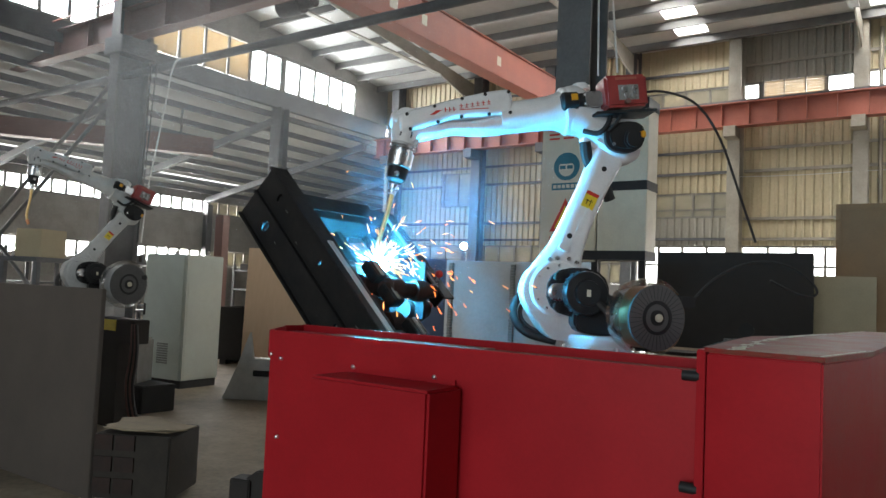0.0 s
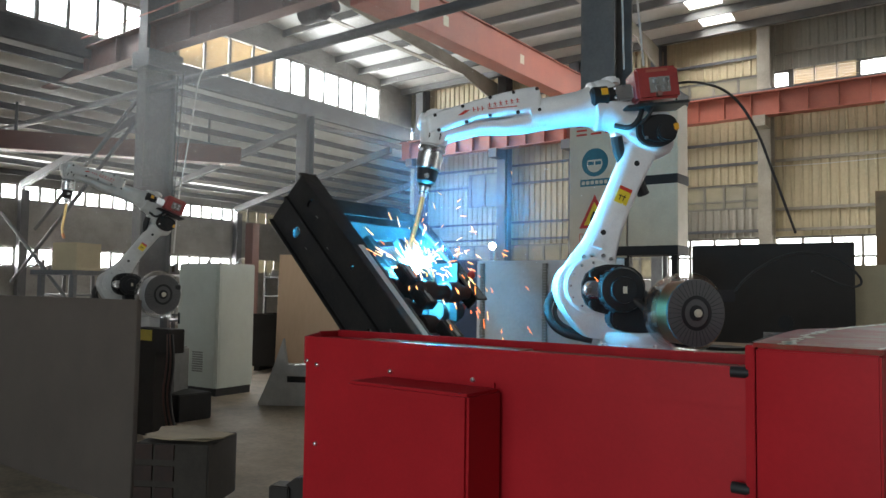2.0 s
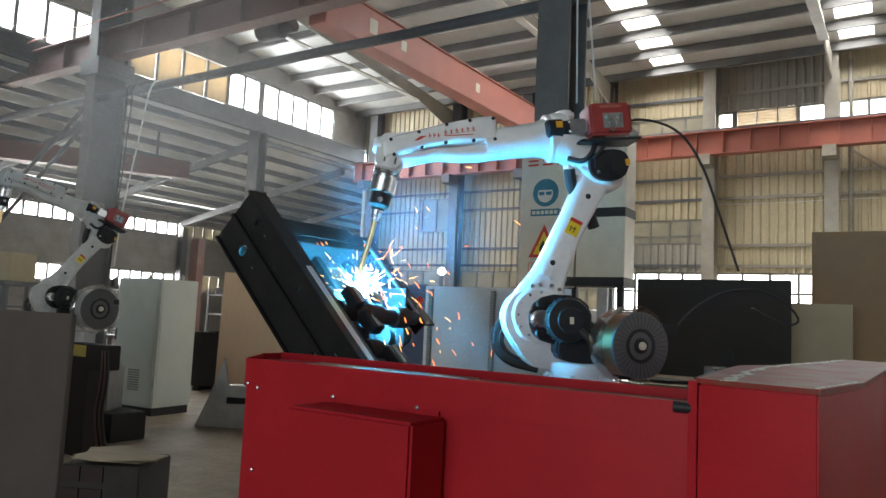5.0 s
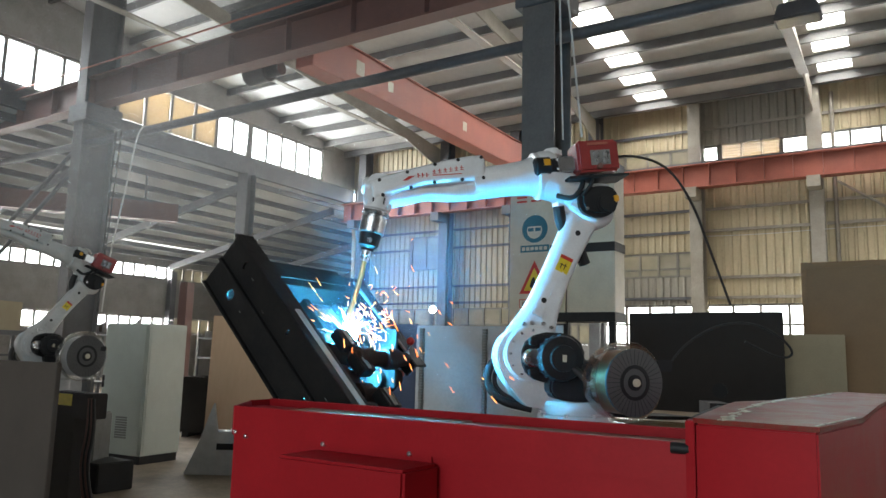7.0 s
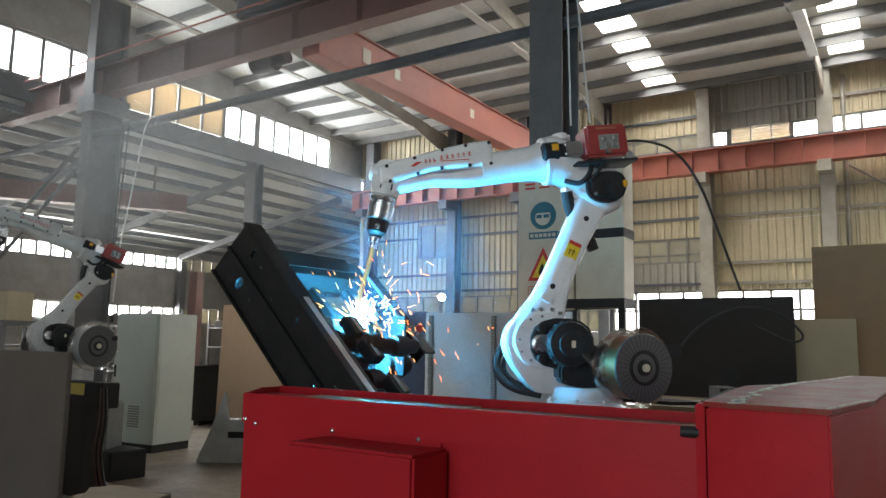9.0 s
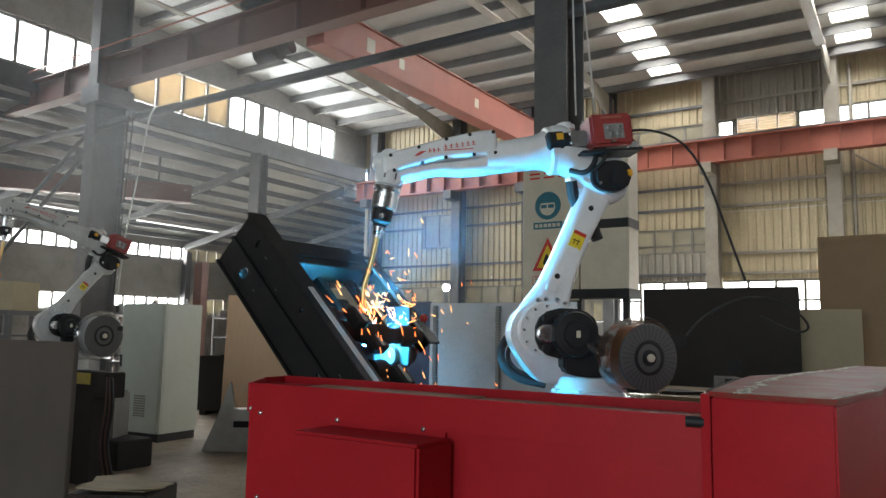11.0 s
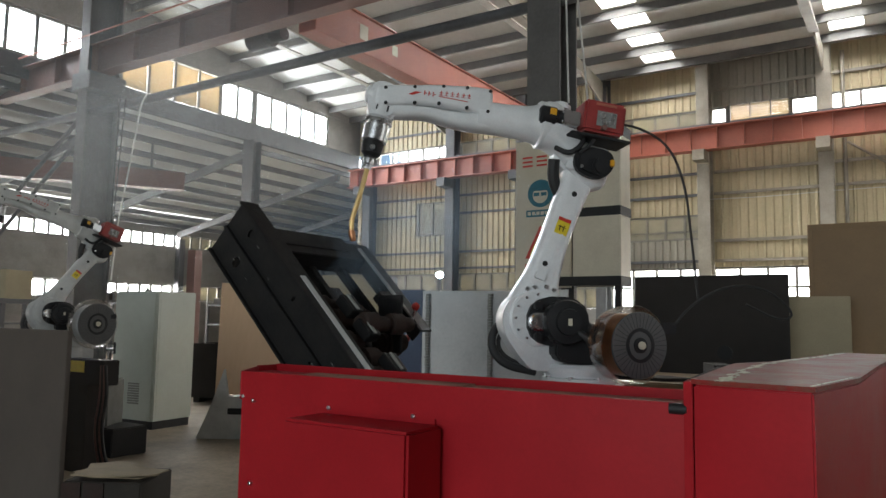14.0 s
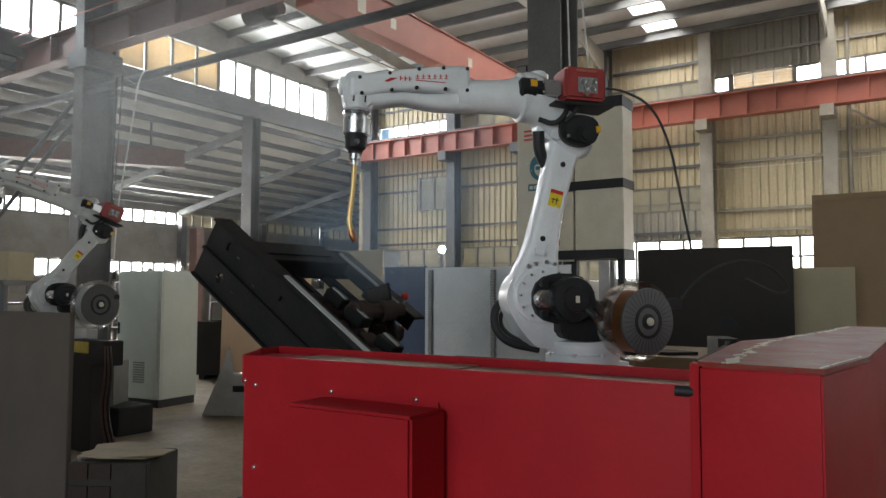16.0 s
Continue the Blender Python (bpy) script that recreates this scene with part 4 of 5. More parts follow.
    box(bm, sx - 0.2, sx - 0.13, sy - 0.03, sy + 0.03, 1.36, 1.41)
    part("wire_guide", bm, "black", tur, bevel=0.006)
    if not tired:
        bm = bmesh.new()
        tube(bm, [(sx - 0.19, sy, 1.385), (sx - 0.28, sy, 1.49), (sx - 0.46, sy - 0.02, 1.58), (sx - 0.68, sy - 0.06, 1.58), (sx - 0.86, sy - 0.1, 1.46), (sx - 0.80, sy - 0.12, 1.42), (sx - 0.62, sy - 0.12, 1.50)], 0.0055, 8, 3)
        part("wire_conduit", bm, "rubber", tur, "thin black wire conduit")
    # upper arm along +x from the shoulder
    ua = part("upper_arm", made(limb, [(-0.09, 0.0, 0.10, 0.05, -0.01), (-0.02, 0.005, 0.125, 0.056, -0.01), (0.08, 0.006, 0.118, 0.06, -0.01), (0.2, 0.001, 0.084, 0.062, -0.01), (0.34, -0.004, 0.070, 0.062, -0.01), (0.5, -0.003, 0.068, 0.062, -0.01), (0.64, 0.0, 0.074, 0.06, -0.01), (0.74, 0.004, 0.082, 0.054, -0.012), (0.81, 0.004, 0.078, 0.046, -0.014)], 3.6, 40), W, rb)
    part("raised_rib", made(prism, rounded([(0.2, -0.005), (0.2, 0.012), (0.42, 0.02), (0.42, 0.0)], 2), 0.051, 0.0545), W, ua)
    st = part("warning_sticker", boxes((0.415, 0.495, 0.0515, 0.0535, -0.032, 0.030)), "yellow", ua, "yellow warning sticker with red band", smooth=False)
    part("sticker_band", boxes((0.478, 0.495, 0.0538, 0.0546, -0.032, 0.030)), "sign_red", st, smooth=False)
    part("pictogram", boxes((0.43, 0.455, 0.0545, 0.0555, -0.014, -0.010), (0.43, 0.46, 0.0545, 0.0555, 0.004, 0.008), (0.448, 0.452, 0.0545, 0.0555, -0.02, 0.015)), "black", st, smooth=False)
    part("warning_sticker", boxes((-0.02, 0.06, 0.040, 0.0478, -0.092, -0.058)), "yellow", ua, "small yellow warning sticker", smooth=False)
    for x, z in ((0.62, 0.0), (0.26, -0.02)):
        part("bolt_hole", made(cyl, (x, 0.0515, z), (x, 0.053, z), 0.013, seg=14), "black", ua)
    for x, z in ((0.12, -0.06), (0.14, -0.03), (0.16, 0.02), (0.16, 0.06), (0.12, 0.09), (0.77, -0.06), (0.77, 0.07)):
        part("bolt", made(cyl, (x, 0.05, z), (x, 0.062, z), 0.01, seg=8), "metal", ua)
    part("cable_clip", boxes((0.18, 0.21, 0.05, 0.075, -0.05, 0.0)), W, ua, bevel=0.004)
    part("cable_clip", boxes((0.72, 0.76, 0.05, 0.075, -0.09, -0.05)), W, ua, bevel=0.004)
    # forearm along +x from the elbow
    fa = part("forearm", made(limb, [(-0.10, 0.0, 0.085, 0.072, -0.01), (-0.04, 0.005, 0.108, 0.082, -0.01), (0.03, 0.05, 0.12, 0.09, -0.008), (0.10, 0.125, 0.122, 0.098, -0.004), (0.16, 0.17, 0.118, 0.106), (0.21, 0.178, 0.112, 0.106)], 2.6, 36), W, rb)
    part("cast_web", made(prism, rounded([(-0.13, 0.09), (-0.12, 0.118), (0.1, 0.118), (0.16, 0.03), (0.1, -0.02), (0.02, -0.04)], 2), -0.06, 0.03), W, fa, bevel=0.01)
    part("wrist_motor", made(lathe, (0.13, -0.02, 0.275), (0, 0, 1), [(0, 0.05), (0.02, 0.05), (0.024, 0.036), (0.034, 0.034), (0.036, 0.012)], 20), W, fa)
    part("arm_tube", made(lathe, (0.20, 0, 0.176), (1, 0, -0.06), [(0, 0.112), (0.035, 0.114), (0.04, 0.11), (0.044, 0.098), (0.065, 0.090), (0.1, 0.082), (0.2, 0.077), (0.34, 0.075)], 40), W, fa)
    bm = bmesh.new()
    limb(bm, [(0.50, 0.218, 0.067, 0.074), (0.57, 0.217, 0.064, 0.075), (0.66, 0.211, 0.057, 0.075), (0.77, 0.200, 0.050, 0.073), (0.86, 0.182, 0.050, 0.071), (0.95, 0.162, 0.053, 0.068), (1.01, 0.150, 0.052, 0.062)], 5.0, 40)
    cov = part("arm_cover", bm, W, fa, "white bolted forearm cover")
    part("lower_strut", made(limb, [(0.47, 0.14, 0.052, 0.062), (0.56, 0.123, 0.044, 0.062), (0.66, 0.117, 0.036, 0.060), (0.77, 0.122, 0.030, 0.058), (0.87, 0.112, 0.034, 0.056), (0.95, 0.110, 0.046, 0.054)], 2.6, 28), W, fa)
    for x, z, y in ((0.50, 0.266, 0.066), (0.50, 0.168, 0.068), (0.61, 0.260, 0.066), (0.60, 0.166, 0.068), (0.72, 0.246, 0.064), (0.73, 0.162, 0.066), (0.85, 0.218, 0.062), (0.84, 0.144, 0.064), (0.98, 0.19, 0.056), (0.97, 0.12, 0.058)):
        part("bolt", made(cyl, (x, y, z), (x, y + 0.011, z), 0.0085, seg=8), "black", cov)
    # plain bars where the maker's mark stands
    bm = bmesh.new()
    prism(bm, [(0.875, 0.178), (0.845, 0.197), (0.815, 0.198), (0.855, 0.178)], 0.0705, 0.0738)
    for k in range(3):
        box(bm, 0.800 - k * 0.020, 0.805 - k * 0.020, 0.0715, 0.0755, 0.188, 0.208)
        box(bm, 0.792 - k * 0.020, 0.7999 - k * 0.020, 0.0715, 0.0755, 0.196, 0.199)
    for k in range(6):
        x, z = 0.718 - k * 0.026, 0.200 + 0.0022 * k
        box(bm, x, x + 0.018, 0.073, 0.0765, z, z + 0.0025)
        box(bm, x, x + 0.018, 0.073, 0.0765, z + 0.011, z + 0.0135)
        box(bm, x + 0.007, x + 0.011, 0.0731, 0.0764, z + 0.0026, z + 0.0208)
    box(bm, 0.60, 0.735, 0.073, 0.0765, 0.192, 0.196)
    part("logo_bar", bm, "sign_red", cov, "thin red maker's mark bars", smooth=False)
    # elbow motor, roll motor, wire feeder
    bm = bmesh.new()
    prism(bm, rounded([(-0.125, 0.0), (-0.115, 0.07), (-0.05, 0.09), (0.06, 0.075), (0.075, -0.01), (0.03, -0.055), (-0.07, -0.065)], 3), 0.07, 0.135)
    em = part("elbow_motor", bm, "black", fa, "black elbow motor cover", bevel=0.018)
    part("motor_body", made(prism, rounded([(-0.10, -0.03), (-0.09, 0.035), (-0.02, 0.045), (0.0, -0.03), (-0.06, -0.06)], 2), 0.135, 0.16), "black", em, bevel=0.01)
    for x in (-0.035, 0.04):
        part("screw", made(cyl, (x, 0.134, -0.02), (x, 0.14, -0.02), 0.008, seg=10), "metal", em)
    part("motor_tag", boxes((-0.108, -0.088, 0.13, 0.163, 0.0, 0.03)), "orange", em, bevel=0.003)
    part("roll_motor", made(lathe, (0.08, 0.09, 0.2), (1, 0, 0), [(0, 0.036), (0.1, 0.036), (0.105, 0.044), (0.17, 0.044), (0.18, 0.03)], 20), "black", fa, "small black roll motor")
    part("motor_body", boxes((0.07, 0.16, 0.055, 0.13, 0.165, 0.235)), "metal", fa, "silver motor body", bevel=0.008)
    part("motor_tag", boxes((0.19, 0.22, 0.128, 0.137, 0.195, 0.225)), "orange", fa, smooth=False)
    part("feeder_plate", boxes((-0.17, 0.12, 0.0, 0.17, 0.118, 0.13)), "black", fa, "black feeder mounting plate", bevel=0.003)
    fd = part("wire_feeder", boxes((-0.22, -0.02, 0.01, 0.16, 0.135, 0.285)), "feeder", fa, "dull red wire feeder with a clear window", at=pose(0.085, 0, 0.012), bevel=0.012)
    part("feeder_window", boxes((-0.175, -0.08, 0.161, 0.164, 0.165, 0.235)), "grille", fd, smooth=False)
    for k, (x, z) in enumerate(((-0.155, 0.215), (-0.105, 0.215), (-0.15, 0.185), (-0.115, 0.185))):
        part("drive_roll", made(lathe, (x, 0.163, z), (0, 1, 0), [(0, 0.013), (0.01, 0.013), (0.012, 0.006)], 14), "metal", fd)
    part("plain_bar", boxes((-0.17, -0.07, 0.161, 0.163, 0.26, 0.272)), "crane", fd, smooth=False)
    part("feeder_knob", made(cyl, (-0.115, 0.16, 0.155), (-0.115, 0.185, 0.155), 0.012, seg=12), "crane_dark", fd)
    bm = bmesh.new()
    tube(bm, [(0.02, 0.08, 0.15), (0.05, 0.13, 0.08), (0.1, 0.12, 0.03), (0.16, 0.08, 0.06)], 0.012)
    part("motor_cable", bm, "rubber", fa)
    part("motor_cable", made(tube, [(-0.02, 0.08, 0.16), (0.0, 0.15, 0.1), (0.06, 0.14, 0.04)], 0.009), "rubber", fa)
    bm = bmesh.new()
    tube(bm, [(0.14, 0.02, 0.02), (0.13, 0.0, -0.08), (0.05, -0.03, -0.17), (0.02, -0.05, -0.26)], 0.028, 10)
    part("hose", bm, "rubber", fa, "black corrugated hose")
    if not tired:
        bm = bmesh.new()
        tube(bm, [(-0.13, 0.09, 0.225), (-0.24, 0.09, 0.23), (-0.40, 0.09, 0.17), (-0.52, 0.05, 0.0), (-0.60, 0.0, -0.22), (-0.70, -0.05, -0.52)], 0.0062, 8, 3)
        part("torch_cable", bm, "rubber", fa, "long drooping black torch cable")
    # wrist and torch along +x from the wrist joint
    wr = part("wrist", made(lathe, (-0.01, 0, 0), (1, 0, 0), [(0, 0.055), (0.03, 0.062), (0.09, 0.062), (0.095, 0.05), (0.1, 0.05)], 28), W, rb)
    part("wrist_fork", made(prism, rounded([(-0.085, -0.05), (-0.085, 0.06), (0.0, 0.075), (0.09, 0.06), (0.09, -0.06), (0.02, -0.07)], 2), -0.055, 0.055), W, wr, bevel=0.016)
    part("wrist_lug", made(lathe, (-0.02, 0, 0.05), (0, 0, 1), [(0, 0.045), (0.03, 0.04), (0.04, 0.025)], 20), W, wr)
    part("wrist_cap", boxes((0.025, 0.06, 0.05, 0.058, -0.03, 0.03)), "black", wr, bevel=0.003)
    part("tool_flange", made(lathe, (0.09, 0, 0), (1, 0, 0), [(0, 0.062), (0.015, 0.064), (0.018, 0.052), (0.03, 0.052), (0.032, 0.06), (0.1, 0.058), (0.104, 0.05)], 28), "metal", wr, "machined steel tool flange")
    part("torch_clamp", made(lathe, (0.19, 0, 0), (1, 0, 0), [(0, 0.046), (0.01, 0.05), (0.06, 0.046), (0.075, 0.03), (0.085, 0.03)], 24), "black", wr, "black torch clamp")
    part("clamp_screw", made(cyl, (0.23, 0.04, 0), (0.23, 0.055, 0), 0.012, seg=12), "metal", wr)
    part("torch_collar", made(lathe, (0.27, 0, 0), (1, 0, 0), [(0, 0.026), (0.03, 0.026), (0.034, 0.018), (0.055, 0.018)], 20), "metal", wr, "bright steel collar")
    bm = bmesh.new()
    tube(bm, [(0.32, 0, 0), (0.42, 0, 0.0), (0.53, 0, 0.008), (0.57, 0, 0.01), (0.615, 0, 0.0), (0.645, 0, -0.014)], 0.0115, 12, 3)
    part("swan_neck", bm, "brass", wr, "brass torch swan neck")
    part("gas_nozzle", made(lathe, (0.615, 0, 0.001), (0.9, 0, -0.42), [(0, 0.013), (0.01, 0.016), (0.045, 0.014), (0.05, 0.011)], 18), "copper", wr, "copper gas nozzle")
    return rb, tur, ua, fa, wr


def joints(psi, t2, t3, t5):
    """Poses of turret, upper arm, forearm and wrist in the robot's space, for joint angles in degrees."""
    turn = pose(0, 0, 0, 0, 0, psi)
    j2 = Vector((0.16, 0, J2Z))
    j3 = j2 + L1 * Vector((math.cos(radians(t2)), 0, math.sin(radians(t2))))
    d = Vector((math.cos(radians(t3)), 0, math.sin(radians(t3))))
    c = j3 + L2 * d + OFF * Vector((-d.z, 0, d.x))
    return (turn, turn @ Matrix.Translation(j2) @ pose(0, 0, 0, 0, -t2, 0), turn @ Matrix.Translation(j3) @ pose(0, 0, 0, 0, -t3, 0), turn @ Matrix.Translation(c) @ pose(0, 0, 0, 0, -t5, 0))


rob, *limbs = robot("welding_robot", "white six-axis welding robot with a wire spool", pose(-1.411, 3.23, 0, 0, 0, 223.3))
rob2, *limbs2 = robot("welding_robot", "white six-axis welding robot at rest, dusty", pose(-7.03, 4.05, 0, 0, 0, 256), True)
for o, m in zip(limbs2, joints(0, 126, 20, -86)):
    o.matrix_basis = m
for r, label in ((rob, "dark steel pedestal under the robot"), (rob2, "dark steel pedestal with yellow tag")):
    p = thing("robot_pedestal", label, "pedestal", "robot pedestals", at=Matrix.Translation((r.location.x, r.location.y, 0)) @ pose(0, 0, 0, 0, 0, 223.3 if r == rob else 213))
    part("top_plate", boxes((-0.3, 0.3, -0.3, 0.3, 0.865, 0.899)), "dark_plate", p, bevel=0.004)
    part("column", boxes((-0.2, 0.2, -0.2, 0.2, 0.02, 0.864)), "dark_plate", p, bevel=0.01)
    part("foot_plate", boxes((-0.35, 0.35, -0.35, 0.35, 0.0, 0.019)), "dark_plate", p, smooth=False)

# ---- workpiece on its turning frame; the turning axis runs along y ----
AX, AZ = -1.85, 1.05
work = thing("welded_frame", "black steel frame of channels clamped for welding", "workpiece", at=pose(AX, 2.3, AZ))
S = pose(0, 0, 0, 0, 45.5, 0)  # along +x: down the slope to the lower end


def sloped(bm, u0, u1, y0, y1, w0, w1):
    box(bm, u0, u1, y0, y1, w0, w1, S)


HOLES = ((-0.96, 0.06, 0.014, 0.022), (-0.93, -0.09, 0.022, 0.028), (-0.56, 0.05, 0.008, 0.014), (-0.30, -0.06, 0.007, 0.007))


def drilled_web(bm, u0, u1, w0, w1, y0, y1):
    """A sloped web plate with oval holes right through it."""
    loops = [[(u0, w0), (u1, w0), (u1, w1), (u0, w1)]]
    loops += [[(u + a * math.cos(k * math.pi / 9), w + b * math.sin(k * math.pi / 9)) for k in range(18)] for u, w, a, b in HOLES]
    edges = []
    for loop in loops:
        vs = [bm.verts.new((u, y0, w)) for u, w in loop]
        edges += [bm.edges.new((p, q)) for p, q in zip(vs, vs[1:] + vs[:1])]
    bmesh.ops.triangle_fill(bm, use_beauty=True, use_dissolve=False, edges=edges)
    out = bmesh.ops.extrude_face_region(bm, geom=bm.faces[:])
    bmesh.ops.translate(bm, vec=(0, y1 - y0, 0), verts=[g for g in out["geom"] if isinstance(g, bmesh.types.BMVert)])
    bmesh.ops.transform(bm, matrix=S, verts=bm.verts)


ch = part("front_channel", made(drilled_web, -1.10, 0.12, -0.16, 0.115, -0.012, 0.0), "mill", work, "black mill-scale steel channel web", smooth=False)
part("channel_flange", made(sloped, -1.10, 0.12, -0.03, 0.12, -0.172, -0.1605), "mill", ch, bevel=0.003)
part("channel_flange", made(sloped, -1.10, 0.12, -0.035, 0.07, 0.1155, 0.128), "mill", ch, bevel=0.003)
part("channel_rib", made(sloped, -1.10, 0.12, -0.028, -0.0125, -0.034, -0.016), "mill", ch, bevel=0.003)
for n in range(11):
    u, w = random.uniform(-1.05, 0.05), random.choice((0.05, -0.09, 0.02, -0.06)) + random.gauss(0, 0.02)
    l, h = random.uniform(0.006, 0.03), random.uniform(0.001, 0.003)
    part("scuff", made(sloped, u, u + l, -0.0134, -0.0124, w, w + h), "grille", ch, "bare scratch in the scale", smooth=False)
part("edge_strip", made(sloped, -0.62, 0.11, 0.01, 0.04, 0.1282, 0.132), "plate", work, "bare ground steel edge", smooth=False)
bm = bmesh.new()
sloped(bm, -0.97, -0.35, 0.70, 0.712, 0.0, 0.075)
sloped(bm, -0.97, -0.35, 0.712, 0.8, 0.063, 0.075)
part("rear_channel", bm, "mill", work, "black rear steel channel", bevel=0.003)
part("rail_edge", made(sloped, -0.93, -0.42, 0.69, 0.71, 0.076, 0.084), "grille", work, "bare ground steel edge", smooth=False)
bm = bmesh.new()
sloped(bm, -0.98, -0.85, 0.0, 0.8, -0.03, 0.07)
part("cross_member", bm, "mill", work, "black box cross member", bevel=0.004)
bm = bmesh.new()
sloped(bm, -0.2, -0.1, 0.0, 0.45, -0.1, 0.02)
part("cross_member", bm, "mill", work, "black box cross member", bevel=0.004)
for u, y in ((-0.52, 0.42), (-0.36, 0.56)):
    p = S @ Vector((u, y, -0.02))
    part("tube_stub", made(lathe, (p.x, y - 0.09, p.z), (0, 1, 0), [(0, 0.02), (0.0, 0.045), (0.03, 0.05), (0.035, 0.072), (0.09, 0.075), (0.1, 0.05), (0.17, 0.045), (0.18, 0.02)], 16), "rust", work, "dark rusty tube stub")
for u, w in ((-0.5, 0.13), (-0.36, 0.13), (-0.16, 0.13), (-0.02, 0.13)):
    part("clamp_block", made(sloped, u, u + 0.1, 0.16, 0.24, w - 0.03, w + 0.02), "mill", work, bevel=0.004)
    part("clamp_strip", made(sloped, u + 0.005, u + 0.095, 0.19, 0.205, w + 0.021, w + 0.027), "grille", work, smooth=False)
bm = bmesh.new()
cyl(bm, (-0.24, 0.72, 0.42), (-0.295, 0.72, 0.26), 0.006, seg=10)
h = part("clamp_lever", bm, "metal", work, "clamp lever with red knobs")
for x, z in ((-0.24, 0.42), (-0.295, 0.26)):
    part("knob", made(lathe, (x, 0.72 - 0.02, z), (0, 1, 0), [(0, 0.004), (0.006, 0.015), (0.02, 0.021), (0.034, 0.015), (0.04, 0.004)], 18), "sign_red", h, "red ball knob")
stand = thing("positioner_stand", "dark steel positioner stand behind the guard", "positioner")
part("headstock", boxes((AX - 0.3, AX + 0.3, 2.02, 2.2, 0, 1.12)), "dark_plate", stand, bevel=0.01)
part("tailstock", boxes((AX - 0.25, AX + 0.25, 3.2, 3.4, 0, 1.1)), "dark_plate", stand, bevel=0.01)
part("shaft", made(cyl, (AX, 2.2, AZ - 0.05), (AX, 3.2, AZ - 0.05), 0.05), "metal", stand)

part("arm_bar", made(sloped, -0.86, -0.30, 0.33, 0.37, -0.04, 0.0), "mill", work, "black diagonal bar", bevel=0.003)
part("arm_bar", made(sloped, -0.86, -0.30, 0.56, 0.60, -0.04, 0.0), "mill", work, "black diagonal bar", bevel=0.003)
part("top_plate", made(sloped, -1.0, -0.90, 0.1, 0.62, 0.071, 0.077), "mill", work, "grey cover plate on the cross member", smooth=False)
# added plate that keeps the arc's light off the boards behind
part("arc_shield", made(prism, [(-0.15, 0.49), (-0.34, 0.565), (-0.345, 0.555), (-0.155, 0.48)], 0.2, 0.47), "mill", work, "black upright plate added to block arc light", at=UPR, bevel=0.002)
for u, w, y, r in ((-0.50, 0.02, 0.16, 0.07), (-0.39, 0.03, 0.20, 0.085), (-0.27, 0.03, 0.13, 0.08), (-0.15, 0.04, 0.19, 0.09), (-0.30, 0.12, 0.25, 0.07), (-0.05, 0.05, 0.12, 0.08), (-0.29, 0.13, 0.42, 0.065)):
    u, r = u - 0.05, 0.74 * r
    p = S @ Vector((u, y, w))
    part("tube_stub", made(lathe, (p.x, y - 0.07, p.z), (0.25, 1, 0), [(0, 0.3 * r), (0.0, 0.7 * r), (0.02, 0.75 * r), (0.025, r), (0.09, r), (0.1, 0.7 * r), (0.15, 0.65 * r), (0.16, 0.3 * r)], 16), "rust", work, "dark rusty tube stub")
# unseen plate added below the arc to stop light spilling down and left
part("arc_baffle", made(sloped, -0.86, -0.15, 0.02, 0.68, -0.152, -0.142), "mill", work, "black plate added under the weld to stop arc light", smooth=False)
part("gusset", made(sloped, -0.62, -0.5, 0.6, 0.69, 0.02, 0.075), "mill", work, bevel=0.003)

# ---- plates and boards behind ----
pl = thing("steel_sheet", "large curved grey steel sheet standing on edge", "steel sheet")
arcp = [(-3.13 + i * 0.13, 4.6 + 0.12 * math.sin(i / 9 * math.pi)) for i in range(10)]
part("sheet", made(prism, arcp + [(x, y + 0.012) for x, y in reversed(arcp)], 0, 1.62), "plate", pl, at=UPR)
for x in (-3.08, -2.6):
    bm = bmesh.new()
    for k in range(50):
        z = 0.6 + k * 0.02
        box(bm, x - 0.012 - 0.006 * random.random(), x + 0.012 + 0.006 * random.random(), 4.585 + (0.09 if x > -3 else 0.0), 4.61 + (0.09 if x > -3 else 0.0), z, z + 0.017)
    part("weld_seam", bm, "grille", pl, "rough weld seam", smooth=False)
tagged(part("blue_panel", boxes((-3.53, -3.15, 4.62, 4.66, 0, 1.63)), "blue", bevel=0.004), "dark blue sheet-metal panel beside the steel sheet", "panel")
tagged(part("steel_slab", boxes((-2.10, -0.86, 6.4, 6.44, 0.0, 1.81)), "dark_plate", bevel=0.006), "black steel plate standing upright", "steel plate")
part("lifting_hole", made(cyl, (-1.35, 6.392, 1.17), (-1.35, 6.398, 1.17), 0.06, seg=20), "black", bpy.data.objects["steel_slab"])
tagged(part("chipboard_sheet", boxes((-1.2, -0.46, 6.8, 6.83, 0.0, 1.645)), "board", bevel=0.003), "stained tan chipboard sheet leaning upright", "board")
tagged(part("hardboard_panel", boxes((-0.79, 1.6, 7.2, 7.24, 0.0, 2.28)), "brown", bevel=0.004), "large brown hardboard panel with a rim", "board")
part("rim", boxes((-0.80, 1.61, 7.19, 7.199, 2.24, 2.29), (-0.80, -0.76, 7.19, 7.199, 0, 2.239)), "brown", bpy.data.objects["hardboard_panel"], smooth=False)
tagged(part("timber_bench", boxes((-1.75, -0.3, 4.6, 5.6, 0.0, 1.04)), "brown", bevel=0.01), "low brown timber bench behind the robot", "bench")

